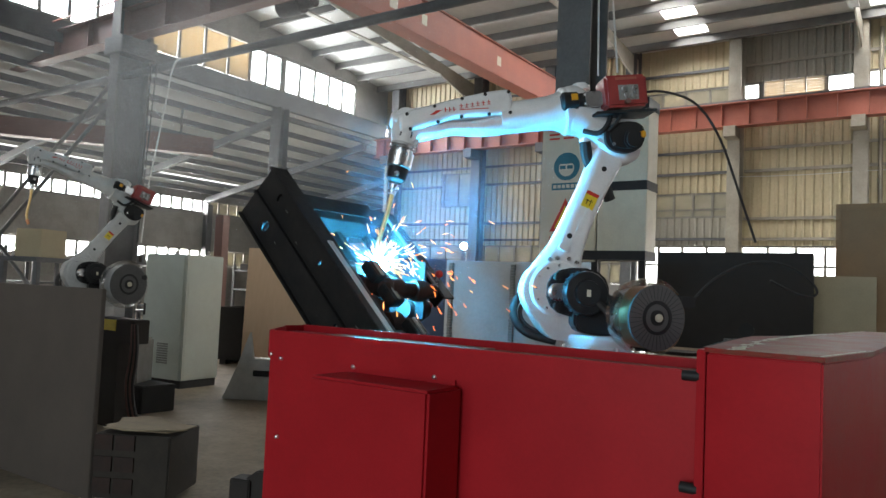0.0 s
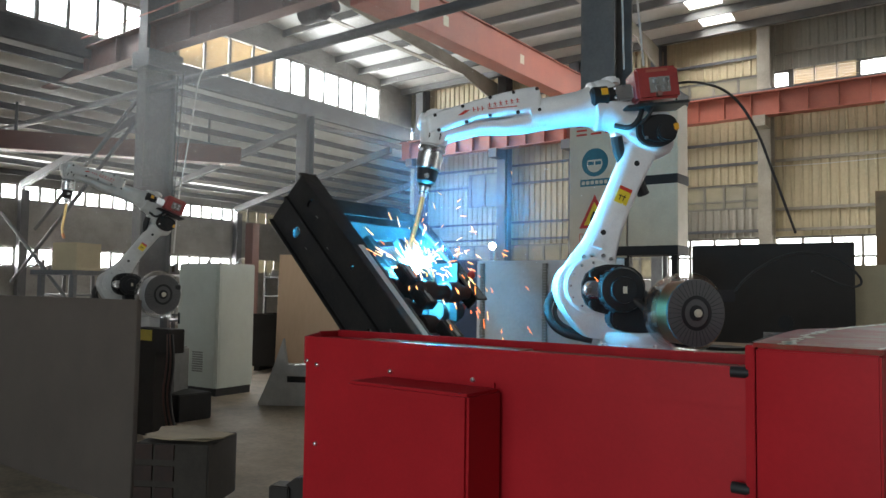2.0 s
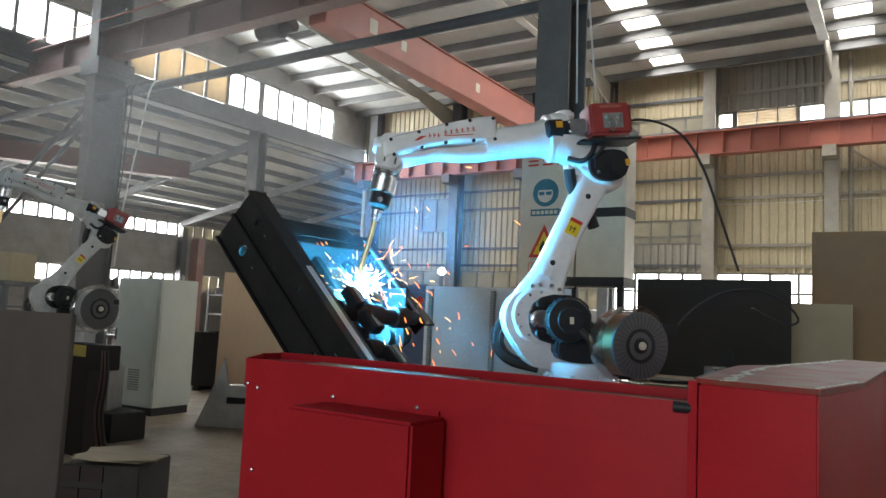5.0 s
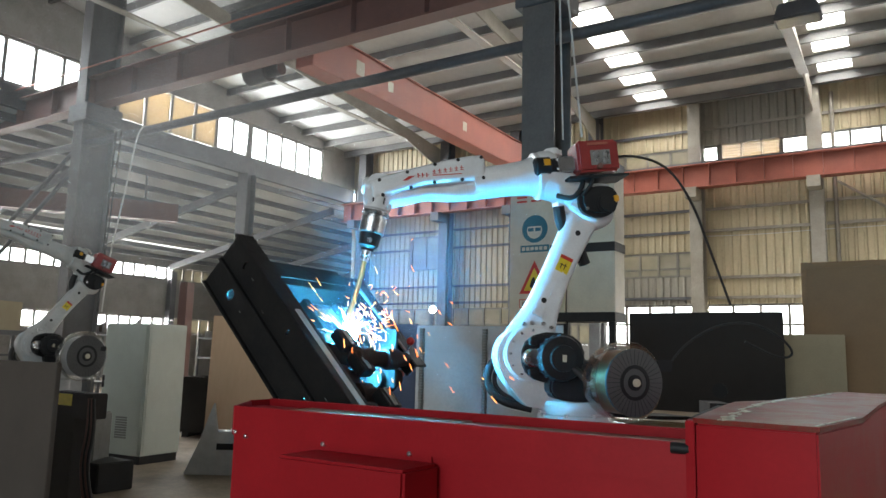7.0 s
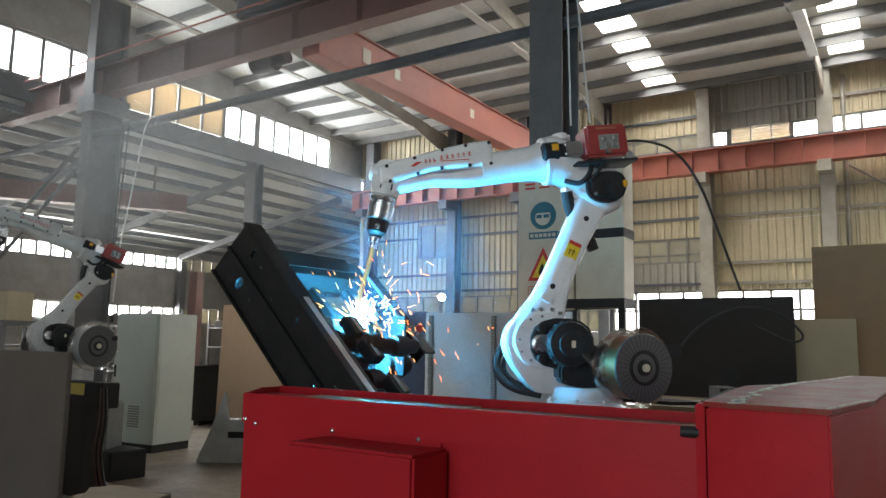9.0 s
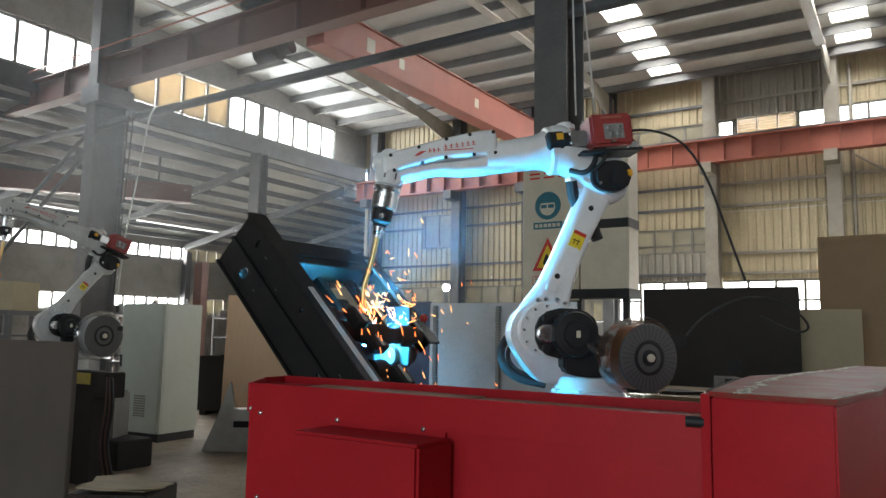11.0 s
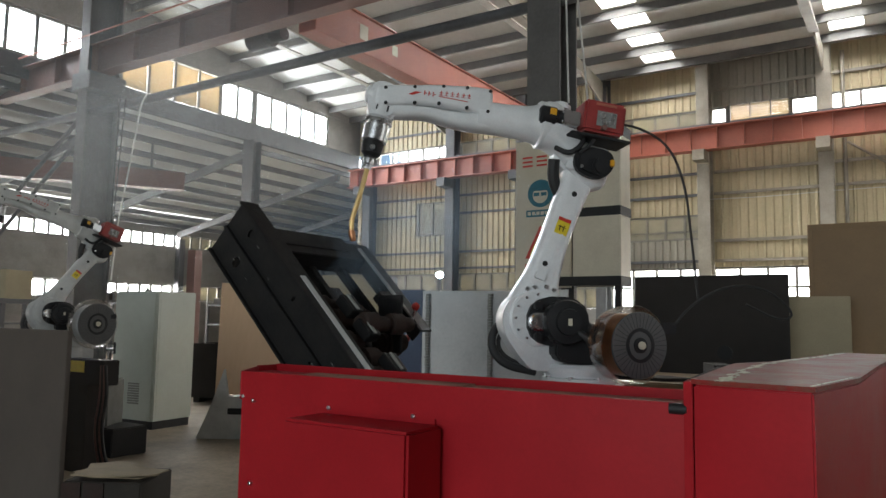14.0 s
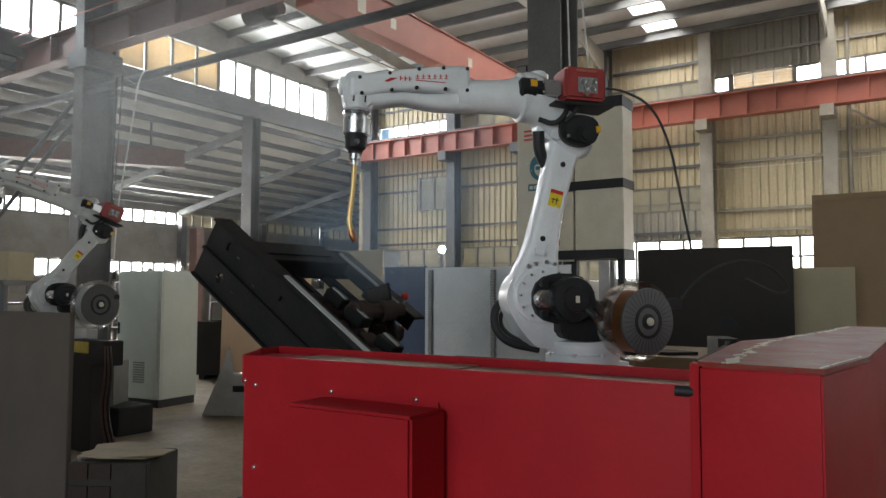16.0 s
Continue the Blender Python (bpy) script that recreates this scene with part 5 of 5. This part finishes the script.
st = thing("tube_offcut", "short rusty square tube offcut on the bench", "tube", at=pose(-1.05, 4.8, 1.041, 0, 0, 25))
part("tube_wall", boxes((-0.06, 0.06, -0.15, 0.15, 0.0, 0.012), (-0.06, 0.06, -0.15, 0.15, 0.108, 0.12), (-0.06, -0.048, -0.15, 0.15, 0.0122, 0.1078), (0.048, 0.06, -0.15, 0.15, 0.0122, 0.1078)), "dark_plate", st, smooth=False)
tagged(part("scrap_plate", made(prism, [(-0.2, -0.1), (0.1, -0.14), (0.24, 0.0), (0.05, 0.12), (-0.18, 0.07)], 0, 0.02), "dark_plate", at=pose(-1.45, 4.85, 1.041) @ UPR), "dark flat scrap plate lying on the bench", "scrap")
# safety boards on the column
sg = thing("safety_board", "off-white safety notice board with pictogram signs", "sign")
part("board", boxes((-3.93, -3.24, 7.66, 7.70, 1.78, 3.5)), "sign_white", sg, bevel=0.004)
part("round_sign", made(lathe, (-3.61, 7.652, 2.87), (0, 1, 0), [(0, 0.16), (0.004, 0.162), (0.006, 0.16)], 40), "sign_blue", sg, "round blue eye-protection sign")
bm = bmesh.new()
lathe(bm, (-3.61, 7.648, 2.85), (0, 1, 0), [(0, 0.095), (0.003, 0.095)], 28)
part("face_pictogram", bm, "sign_white", sg, "pale head pictogram")
part("goggles", boxes((-3.69, -3.62, 7.644, 7.647, 2.84, 2.88), (-3.60, -3.53, 7.644, 7.647, 2.84, 2.88), (-3.71, -3.51, 7.644, 7.647, 2.90, 2.95)), "sign_blue", sg, smooth=False)
part("caption_plate", boxes((-3.79, -3.43, 7.654, 7.658, 2.6, 2.68)), "sign_blue", sg, smooth=False)
for k in range(6):
    part("caption_bar", boxes((-3.77 + k * 0.055, -3.73 + k * 0.055, 7.650, 7.653, 2.62, 2.66)), "sign_white", sg, smooth=False)
part("triangle_sign", made(prism, [(-3.80, 2.12), (-3.42, 2.12), (-3.61, 2.5)], 7.652, 7.657), "sign_red", sg, "red warning triangle", smooth=False)
part("triangle_face", made(prism, [(-3.74, 2.155), (-3.48, 2.155), (-3.61, 2.415)], 7.647, 7.651), "yellow", sg, "yellow triangle with flame", smooth=False)
part("flame", made(prism, rounded([(-3.67, 2.18), (-3.55, 2.18), (-3.56, 2.27), (-3.59, 2.24), (-3.61, 2.33), (-3.65, 2.26)], 2), 7.643, 7.646), "black", sg, smooth=False)
for x in (-3.84, -3.66, -3.48):
    for z in (3.19, 3.24, 3.29):
        part("heading_bar", boxes((x, x + 0.13, 7.654, 7.657, z, z + 0.022)), "sign_red", sg, "red heading bar", smooth=False)
part("caption_plate", boxes((-3.80, -3.40, 7.654, 7.658, 1.96, 2.06)), "sign_red", sg, smooth=False)
part("caption_face", boxes((-3.79, -3.41, 7.650, 7.653, 1.968, 2.052)), "sign_white", sg, smooth=False)
words = bpy.data.curves.new("caption_text", "FONT")
words.body, words.size, words.extrude = "动 火", 0.085, 0.0008
words.materials.append(M["black"])
cap = new("caption_text", words)
cap.parent, cap.matrix_basis = sg, pose(-3.77, 7.648, 1.978, 90, 0, 0)
bd = thing("padded_board", "tan board strapped with black bands by the column", "board")
part("panel", boxes((-3.2, -2.65, 7.62, 7.95, 1.87, 3.5)), "sign_white", bd, bevel=0.01)
for z0, z1 in ((2.56, 2.66), (1.80, 1.9), (3.44, 3.56)):
    part("band", boxes((-3.4, -2.645, 7.61, 7.96, z0, z1)), "black", bd, smooth=False)
part("leg", boxes((-3.3, -3.22, 7.7, 7.76, 0, 1.8), (-2.75, -2.68, 7.7, 7.76, 0, 1.8)), "black", bd, smooth=False)

# ---- neighbour cell ----
scr = thing("steel_screen", "dark brown-grey steel screen plate standing on the floor", "screen")
part("plate", boxes((-7.0, -4.345, 2.57, 2.6, 0.0, 1.305)), "screen", scr, bevel=0.004)
for x in (-6.6, -4.7):
    part("foot", boxes((x - 0.03, x + 0.03, 2.6, 2.95, 0.0, 0.04), (x - 0.02, x + 0.02, 2.6, 2.64, 0.04, 0.9)), "dark_plate", scr, smooth=False)
cab = thing("control_cabinet", "pale green-grey electrical control cabinet", "cabinet", at=pose(-8.34, 6.07, 0, 0, 0, 5))
part("plinth", boxes((-0.36, 0.36, -0.29, 0.29, 0.0, 0.1)), "black", cab, smooth=False)
part("body", boxes((-0.38, 0.38, -0.31, 0.31, 0.1, 1.70)), "cabinet", cab, bevel=0.012)
dr = part("door", boxes((-0.365, 0.365, -0.33, -0.312, 0.12, 1.68)), "cabinet", cab, bevel=0.006)
part("handle", boxes((-0.34, -0.32, -0.348, -0.331, 0.9, 1.05)), "black", dr, "black latch handle")
for k in range(9):
    part("vent_slat", boxes((-0.05, 0.15, -0.338, -0.331, 0.3 + k * 0.03, 0.32 + k * 0.03)), "grille", dr, smooth=False)
part("side_panel", boxes((0.381, 0.386, -0.27, 0.27, 0.15, 1.65)), "cabinet", cab, bevel=0.002)
for x in (-0.3, 0.3):
    part("lifting_eye", made(lathe, (x, 0.1, 1.71), (0, 0, 1), [(0, 0.03), (0.02, 0.03), (0.05, 0.015), (0.06, 0.01)], 12), "metal", cab)
cr = thing("parts_crate", "rusty steel parts crate with cardboard on top", "crate", at=pose(-4.2, 2.87, 0, 0, 0, 30))
part("crate_body", boxes((-0.24, 0.24, -0.22, 0.22, 0.03, 0.42)), "crate", cr, bevel=0.008)
for z in (0.12, 0.25, 0.38):
    part("side_strip", boxes((-0.235, -0.12, -0.232, -0.222, z - 0.055, z + 0.035)), "rust", cr, "brown scuffed infill", smooth=False)
    part("side_strip", boxes((-0.10, 0.02, -0.232, -0.222, z - 0.055, z + 0.035)), "rust", cr, "brown scuffed infill", smooth=False)
for k, (x, y, a, z) in enumerate(((0.0, 0.0, 12, 0.426), (-0.05, 0.03, -20, 0.437), (0.08, -0.03, 35, 0.446))):
    c = part("cardboard_sheet", made(prism, [(-0.26, -0.1), (-0.05, -0.17), (0.24, -0.08), (0.27, 0.06), (0.02, 0.15), (-0.24, 0.09)], 0, 0.006), "card", at=pose(x - 4.22, y + 2.87, z, 0, 0, a) @ UPR)
    tagged(c, "torn flat piece of brown cardboard", "cardboard", "cardboard on the crate")
ply = tagged(part("plywood_sheet", made(box, -0.42, 0.62, -0.01, 0.01, 0.0, 1.30), "plywood", at=pose(-6.55, 6.1, 0.5, -4, 0, 33), bevel=0.003), "pinkish plywood sheet leaning upright", "plywood")
bs = thing("sheet_rack", "grey steel rack that holds plywood", "rack", at=pose(-6.75, 6.5, 0, 0, 0, 33))
part("tray", made(prism, [(-0.66, 0.0), (-0.50, 0.38), (-0.36, 0.80), (-0.30, 0.48), (0.7, 0.48), (0.75, 0.0)], -0.5, -0.15), "white_old", bs, bevel=0.01)
part("slot", boxes((-0.3, 0.15, -0.51, -0.5, 0.28, 0.35)), "black", bs, smooth=False)
sb = thing("scrap_bin", "dark steel scrap bin behind the cabinet", "bin", at=pose(-9.7, 8.6, 0, 0, 0, 25))
for a in ((-0.55, 0.55, -0.4, -0.37, 0.08, 0.95), (-0.55, 0.55, 0.37, 0.4, 0.08, 0.95), (-0.55, -0.52, -0.369, 0.369, 0.08, 0.95), (0.52, 0.55, -0.369, 0.369, 0.08, 0.95)):
    part("side", boxes(a), "dark_plate", sb, smooth=False)
part("floor_plate", boxes((-0.52, 0.52, -0.37, 0.37, 0.08, 0.1)), "dark_plate", sb, smooth=False)
for x in (-0.45, 0.45):
    part("skid", boxes((x - 0.05, x + 0.05, -0.38, 0.38, 0.0, 0.079)), "dark_plate", sb, smooth=False)
part("offcut", made(tube, [(-0.3, 0.1, 0.5), (-0.1, 0.0, 1.05), (0.1, -0.1, 1.2), (0.3, -0.2, 0.9)], 0.03, 8, 2), "rust", sb, "rusty bent bar sticking out")
tb = thing("welder_power_source", "pale welding power source under the second robot", "welder", at=pose(-7.15, 4.62, 0, 0, 0, 213))
part("case", boxes((-0.14, 0.12, -0.2, 0.2, 0.16, 0.74)), "grille", tb, bevel=0.02)
part("handle", boxes((-0.1, 0.0, -0.22, -0.2, 0.55, 0.6)), "black", tb, bevel=0.005)
part("trolley", boxes((-0.2, 0.2, -0.25, 0.25, 0.0, 0.15)), "black", tb, bevel=0.01)
tb2 = thing("machine_bench", "dark steel bench with a yellow warning plate", "bench")
part("bench_top", boxes((-6.62, -6.0, 3.87, 4.03, 0.78, 1.0)), "dark_plate", tb2, bevel=0.008)
part("plinth", boxes((-6.6, -6.25, 3.89, 4.02, 0.0, 0.779)), "dark_plate", tb2, smooth=False)
part("yellow_plate", boxes((-6.52, -6.28, 3.862, 3.869, 0.885, 0.985)), "yellow", tb2, "yellow warning plate", smooth=False)
for k in range(4):
    bm = bmesh.new()
    tube(bm, [(-5.99 + 0.02 * k, 3.85, 0.96), (-5.9 + 0.03 * k, 3.8, 0.7), (-5.97 + 0.03 * k, 3.8, 0.4), (-5.9 + 0.04 * k, 3.85, 0.02)], 0.014)
    tagged(part("power_cable", bm, "rubber" if k % 2 else "crane_dark"), "heavy power cable hanging to the floor", "cable", "cables by the pedestal")
tagged(part("tool_bin", boxes((-7.1, -6.7, 4.45, 4.85, 0.0, 0.28)), "black", bevel=0.01), "low black bin on the floor", "bin")
bx = thing("wooden_box", "pale wooden box on a steel stand", "box", at=pose(-7.9, 3.9, 0, 0, 0, 20))
part("box_body", boxes((-0.12, 0.2, -0.15, 0.2, 1.55, 1.84)), "board", bx, bevel=0.006)
part("stand_leg", boxes((-0.3, -0.25, -0.15, -0.1, 0, 1.55), (0.12, 0.17, -0.15, -0.1, 0, 1.55), (-0.35, 0.2, -0.2, 0.25, 1.5, 1.548)), "steel", bx, smooth=False)
bm = bmesh.new()
tube(bm, [(-11.3, 7.8, 5.3), (-11.32, 7.7, 5.1), (-11.43, 7.7, 4.54), (-11.64, 7.7, 3.65), (-11.81, 7.7, 3.0), (-11.9, 7.7, 2.0)], 0.013, 8, 2)
tagged(part("hanging_cable", bm, "wire"), "thin white cable hanging by the column", "cable")
bm = bmesh.new()
tube(bm, [(-11.95, 7.7, 5.25), (-11.98, 7.7, 4.2), (-12.02, 7.7, 2.0)], 0.016)
tube(bm, [(-11.78, 7.7, 5.25), (-11.86, 7.7, 4.2), (-11.97, 7.7, 2.8)], 0.012)
tagged(part("hanging_cable", bm, "rubber"), "dark cable hanging by the column", "cable")
bm = bmesh.new()
tube(bm, [(-3.25, 7.7, 6.0), (-3.05, 7.7, 3.9)], 0.012)
tube(bm, [(-3.33, 7.7, 6.0), (-3.28, 7.7, 3.9)], 0.012)
tagged(part("stay_rope", bm, "wire"), "pale ropes hanging beside the column", "rope")
for x0, z0, x1, z1 in ((-13.4, 4.85, -18.9, 1.45), (-19.6, 3.15, -15.2, 0.5), (-13.4, 5.25, -17.8, 2.68)):
    tagged(part("knee_brace", made(cyl, (x0, 7.9, z0), (x1, 7.9, z1), 0.042, seg=8), "steel"), "dark diagonal steel knee brace at the column", "brace", "knee braces")
mt = thing("press_machine", "grey machine tool standing across the hall", "machine")
part("body", boxes((-11.2, -9.2, 12.0, 12.9, 0.0, 1.5)), "grille", mt, bevel=0.03)
part("head", boxes((-10.9, -9.4, 12.1, 12.8, 1.52, 2.3)), "steel", mt, bevel=0.03)
rp = part("red_post", made(box, -0.09, 0.09, -0.09, 0.09, 0, 2.6), "crane_dark", at=pose(-11.2, 8.9, 0, 0, 0, 10))
tagged(rp, "short dark red steel post", "post")
for k, (x, y) in enumerate(((-17.5, 11.0), (-19.5, 13.5), (-18.0, 15.8), (-20.5, 10.0))):
    rk = thing("storage_rack", "dark steel storage rack in the side bay", "rack", "side bay racks", at=pose(x, y, 0))
    for px in (-0.8, 0.8):
        for py in (-0.3, 0.3):
            part("upright", boxes((px - 0.04, px + 0.04, py - 0.04, py + 0.04, 0, 1.9 + 0.2 * (k % 2))), "steel", rk, smooth=False)
    for z in (0.5, 1.1, 1.7):
        part("shelf", boxes((-0.84, 0.84, -0.34, 0.34, z, z + 0.05)), "steel", rk, smooth=False)
    part("load", boxes((-0.6, 0.2, -0.25, 0.25, 1.752, 1.95)), "crate", rk, bevel=0.01)
tagged(part("board_stack", boxes((-8.15, -6.95, 9.0, 9.04, 0.0, 2.09)), "board", bevel=0.004), "tan board standing upright across the aisle", "board")
fl = thing("far_worklight", "small warm worklight on a thin pole", "lamp")
part("bulb", made(lathe, (-8.92, 9.0, 2.06), (0, 0, 1), [(0, 0.01), (0.02, 0.04), (0.06, 0.05), (0.1, 0.035), (0.115, 0.01)], 16), "warm", fl)
part("pole", boxes((-8.94, -8.90, 9.0, 9.04, 0, 2.05)), "steel", fl, smooth=False)
fb = thing("floor_bracket", "dark steel bracket on the floor beside the guard", "bracket", at=pose(-2.62, 2.3, 0, 0, 0, 20))
part("post", boxes((-0.05, 0.05, -0.05, 0.05, 0.0, 0.5)), "dark_plate", fb, bevel=0.006)
part("hook", made(prism, rounded([(-0.02, 0.38), (0.16, 0.40), (0.17, 0.5), (0.1, 0.56), (-0.02, 0.47)], 1), -0.03, 0.03), "dark_plate", fb, bevel=0.005)
# far welding arc across the hall
fw = thing("far_welding_arc", "brilliant bluish welding arc across the hall", "welding arc", at=pose(-9.12, 14.0, 0))
part("flash", made(lathe, (0, 0, 2.33), (0, 0, 1), [(0, 0.005), (0.02, 0.05), (0.05, 0.074), (0.08, 0.082), (0.11, 0.074), (0.14, 0.05), (0.16, 0.005)], 24), "arc_far", fw)
part("stand", boxes((-0.04, 0.04, -0.04, 0.04, 0, 2.329)), "steel", fw, bevel=0.01)

# ---- welding arc and sparks ----
arc = thing("welding_arc", "blinding cyan welding arc at the torch tip", "welding arc")
part("flash", made(lathe, (0, 0, -0.045), (0, 0, 1), [(0, 0.006), (0.018, 0.034), (0.04, 0.045), (0.062, 0.036), (0.1, 0.006)], 18), "arc", arc)
TIP = Vector((-2.14, 2.60, 1.49))
arc.location = TIP
for i in range(76):
    d = Vector((random.gauss(0.1, 1), random.gauss(0, 1), random.gauss(0.75, 0.6))).normalized()
    long = random.uniform(0.05, 0.13) if i % 4 == 0 else random.uniform(0.08, 0.30)
    near = 0.03 if i % 4 == 0 else long - random.uniform(0.015, 0.06)
    part("streak", made(cyl, d * near, d * long, 0.0013, 0.0006, 6), ("arc_ray", "hot", "spark", "hot")[i % 4], arc, "thin bright streak of spatter")
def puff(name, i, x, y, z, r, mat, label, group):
    """A wavy veil sheet, for drifting fume and for the added haze, that thins out towards its rim."""
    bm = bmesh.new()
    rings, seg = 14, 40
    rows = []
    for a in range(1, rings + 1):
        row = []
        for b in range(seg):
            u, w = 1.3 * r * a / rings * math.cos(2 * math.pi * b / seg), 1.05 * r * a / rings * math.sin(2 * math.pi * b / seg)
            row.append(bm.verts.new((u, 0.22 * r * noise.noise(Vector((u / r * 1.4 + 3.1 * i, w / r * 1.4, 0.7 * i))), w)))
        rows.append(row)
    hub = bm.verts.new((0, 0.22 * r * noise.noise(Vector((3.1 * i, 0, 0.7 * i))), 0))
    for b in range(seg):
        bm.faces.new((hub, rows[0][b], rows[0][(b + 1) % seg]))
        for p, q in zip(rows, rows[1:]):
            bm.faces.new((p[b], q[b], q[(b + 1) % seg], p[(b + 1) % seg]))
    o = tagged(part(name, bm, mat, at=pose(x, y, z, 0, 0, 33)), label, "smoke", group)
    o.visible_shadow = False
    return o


PUFFS = [puff("smoke_puff", i, *p, "fume", "thin puff of welding fume, arc blue put into its colour", "welding fume") for i, p in enumerate((
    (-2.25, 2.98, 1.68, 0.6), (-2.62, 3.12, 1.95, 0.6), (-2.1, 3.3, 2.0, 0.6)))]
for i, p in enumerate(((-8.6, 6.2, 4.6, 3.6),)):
    puff("haze_veil", 7 + i, *p, "haze", "faint pale veil sheet added to lift the dark hall like haze", "hall haze")
SPARKS = []
for i in range(170):
    long = random.uniform(0.014, 0.045)
    o = part("spark", made(lathe, (0, 0, -long / 2), (0, 0, 1), [(0, 0.0005), (long * 0.3, 0.0010), (long * 0.7, 0.0012), (long, 0.0005)], 6), "spark" if i % 3 else "hot")
    SPARKS.append(tagged(o, "glowing orange welding spark in flight", "spark", "welding sparks"))


def flight(speed, phase, life):
    """Rows of one spark: thrown out of the arc again and again until the weld stops, then it lies on the floor."""
    rows, t = [], -phase
    while t < 13.0:
        az, el = random.uniform(-1.0, 2.2), random.uniform(0.15, 1.3)
        v = Vector((math.cos(az) * math.cos(el), math.sin(az) * math.cos(el), math.sin(el))) * speed * random.uniform(0.5, 1.2)
        k = 0
        while k <= 6:
            s = life * k / 6
            if 0 <= t + s <= 13.1:
                vel = v + Vector((0, 0, -7.0)) * s
                p = TIP + v * s + Vector((0, 0, -3.5)) * s * s
                rows.append((t + s, Matrix.Translation(p) @ vel.to_track_quat("Z", "Y").to_matrix().to_4x4()))
            k += 1
        t += life + 0.034
    rest = pose(TIP.x + random.uniform(-0.8, 0.5), TIP.y + random.uniform(0.1, 0.9), 0.004, 90, 0, random.uniform(0, 360))
    last = rows[-1][0]
    q = Vector(rows[-1][1].translation)
    rows.append((last + 0.5, rest))
    rows.append((16.0, rest))
    if rows[0][0] > 0:
        rows.insert(0, (0.0, rows[0][1]))
    clean = [rows[0]]
    for r in rows[1:]:
        if frame(r[0]) > frame(clean[-1][0]):
            a, b = clean[-1][1].to_quaternion(), r[1].to_quaternion()
            clean.append(r if a.rotation_difference(b).angle < 1.4 else (r[0], Matrix.Translation(r[1].translation) @ a.to_matrix().to_4x4()))
    return clean


ANGLES = [(0.0, -3.2, 112.4, -7.0, -79.4), (5.0, -3.0, 113.3, -7.0, -79.4), (8.0, -3.1, 113.7, -6.7, -79.2), (11.0, -3.0, 113.5, -6.5, -79.6),
          (12.5, -3.0, 113.7, -6.8, -79.5), (13.3, -2.8, 114.0, -7.4, -80.1), (13.45, -2.0, 112.2, -1.8, -79.2), (13.7, -1.1, 109.9, 5.2, -77.9), (14.0, -0.9, 110.0, 7.6, -77.7),
          (14.2, 1.2, 106.6, 5.0, -82.0), (14.5, 3.1, 103.1, 1.4, -88.0), (15.0, 3.1, 103.2, 0.9, -87.6), (16.0, 3.2, 103.2, 0.9, -87.4)]


def motions():
    sets = [(t, joints(*a)) for t, *a in ANGLES]
    for k, limb in enumerate(limbs):
        walk(limb, [(t, m[k]) for t, m in sets])
    walk(work, [(t, pose(AX, 2.3, AZ, 0, -a, 0)) for t, a in ((0.0, 0.0), (14.8, 0.0), (15.1, 1.5), (15.5, 5.5), (16.0, 11.5))])
    down = pose(TIP.x, TIP.y, -0.6, 0, 0, 260)
    walk(arc, [(0.2 * k, pose(TIP.x, TIP.y + (0.04 if k > 48 else 0.0), TIP.z - (0.11 if k > 48 else 0.0), 0, 0, 55 * k % 360 if k % 2 else 55 * k % 360 - 20)) for k in range(65)] + [(12.93, pose(TIP.x, TIP.y + 0.04, TIP.z - 0.11, 0, 0, 260)), (13.0, down), (16.0, down)])
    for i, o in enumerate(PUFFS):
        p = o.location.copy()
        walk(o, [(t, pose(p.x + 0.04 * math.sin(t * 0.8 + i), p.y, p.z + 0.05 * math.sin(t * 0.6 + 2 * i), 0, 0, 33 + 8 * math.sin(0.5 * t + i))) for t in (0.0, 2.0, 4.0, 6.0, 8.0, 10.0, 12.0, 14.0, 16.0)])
    for i, o in enumerate(SPARKS):
        walk(o, flight(random.uniform(0.7, 2.8), random.uniform(0, 0.5), random.uniform(0.25, 0.5)))


motions()
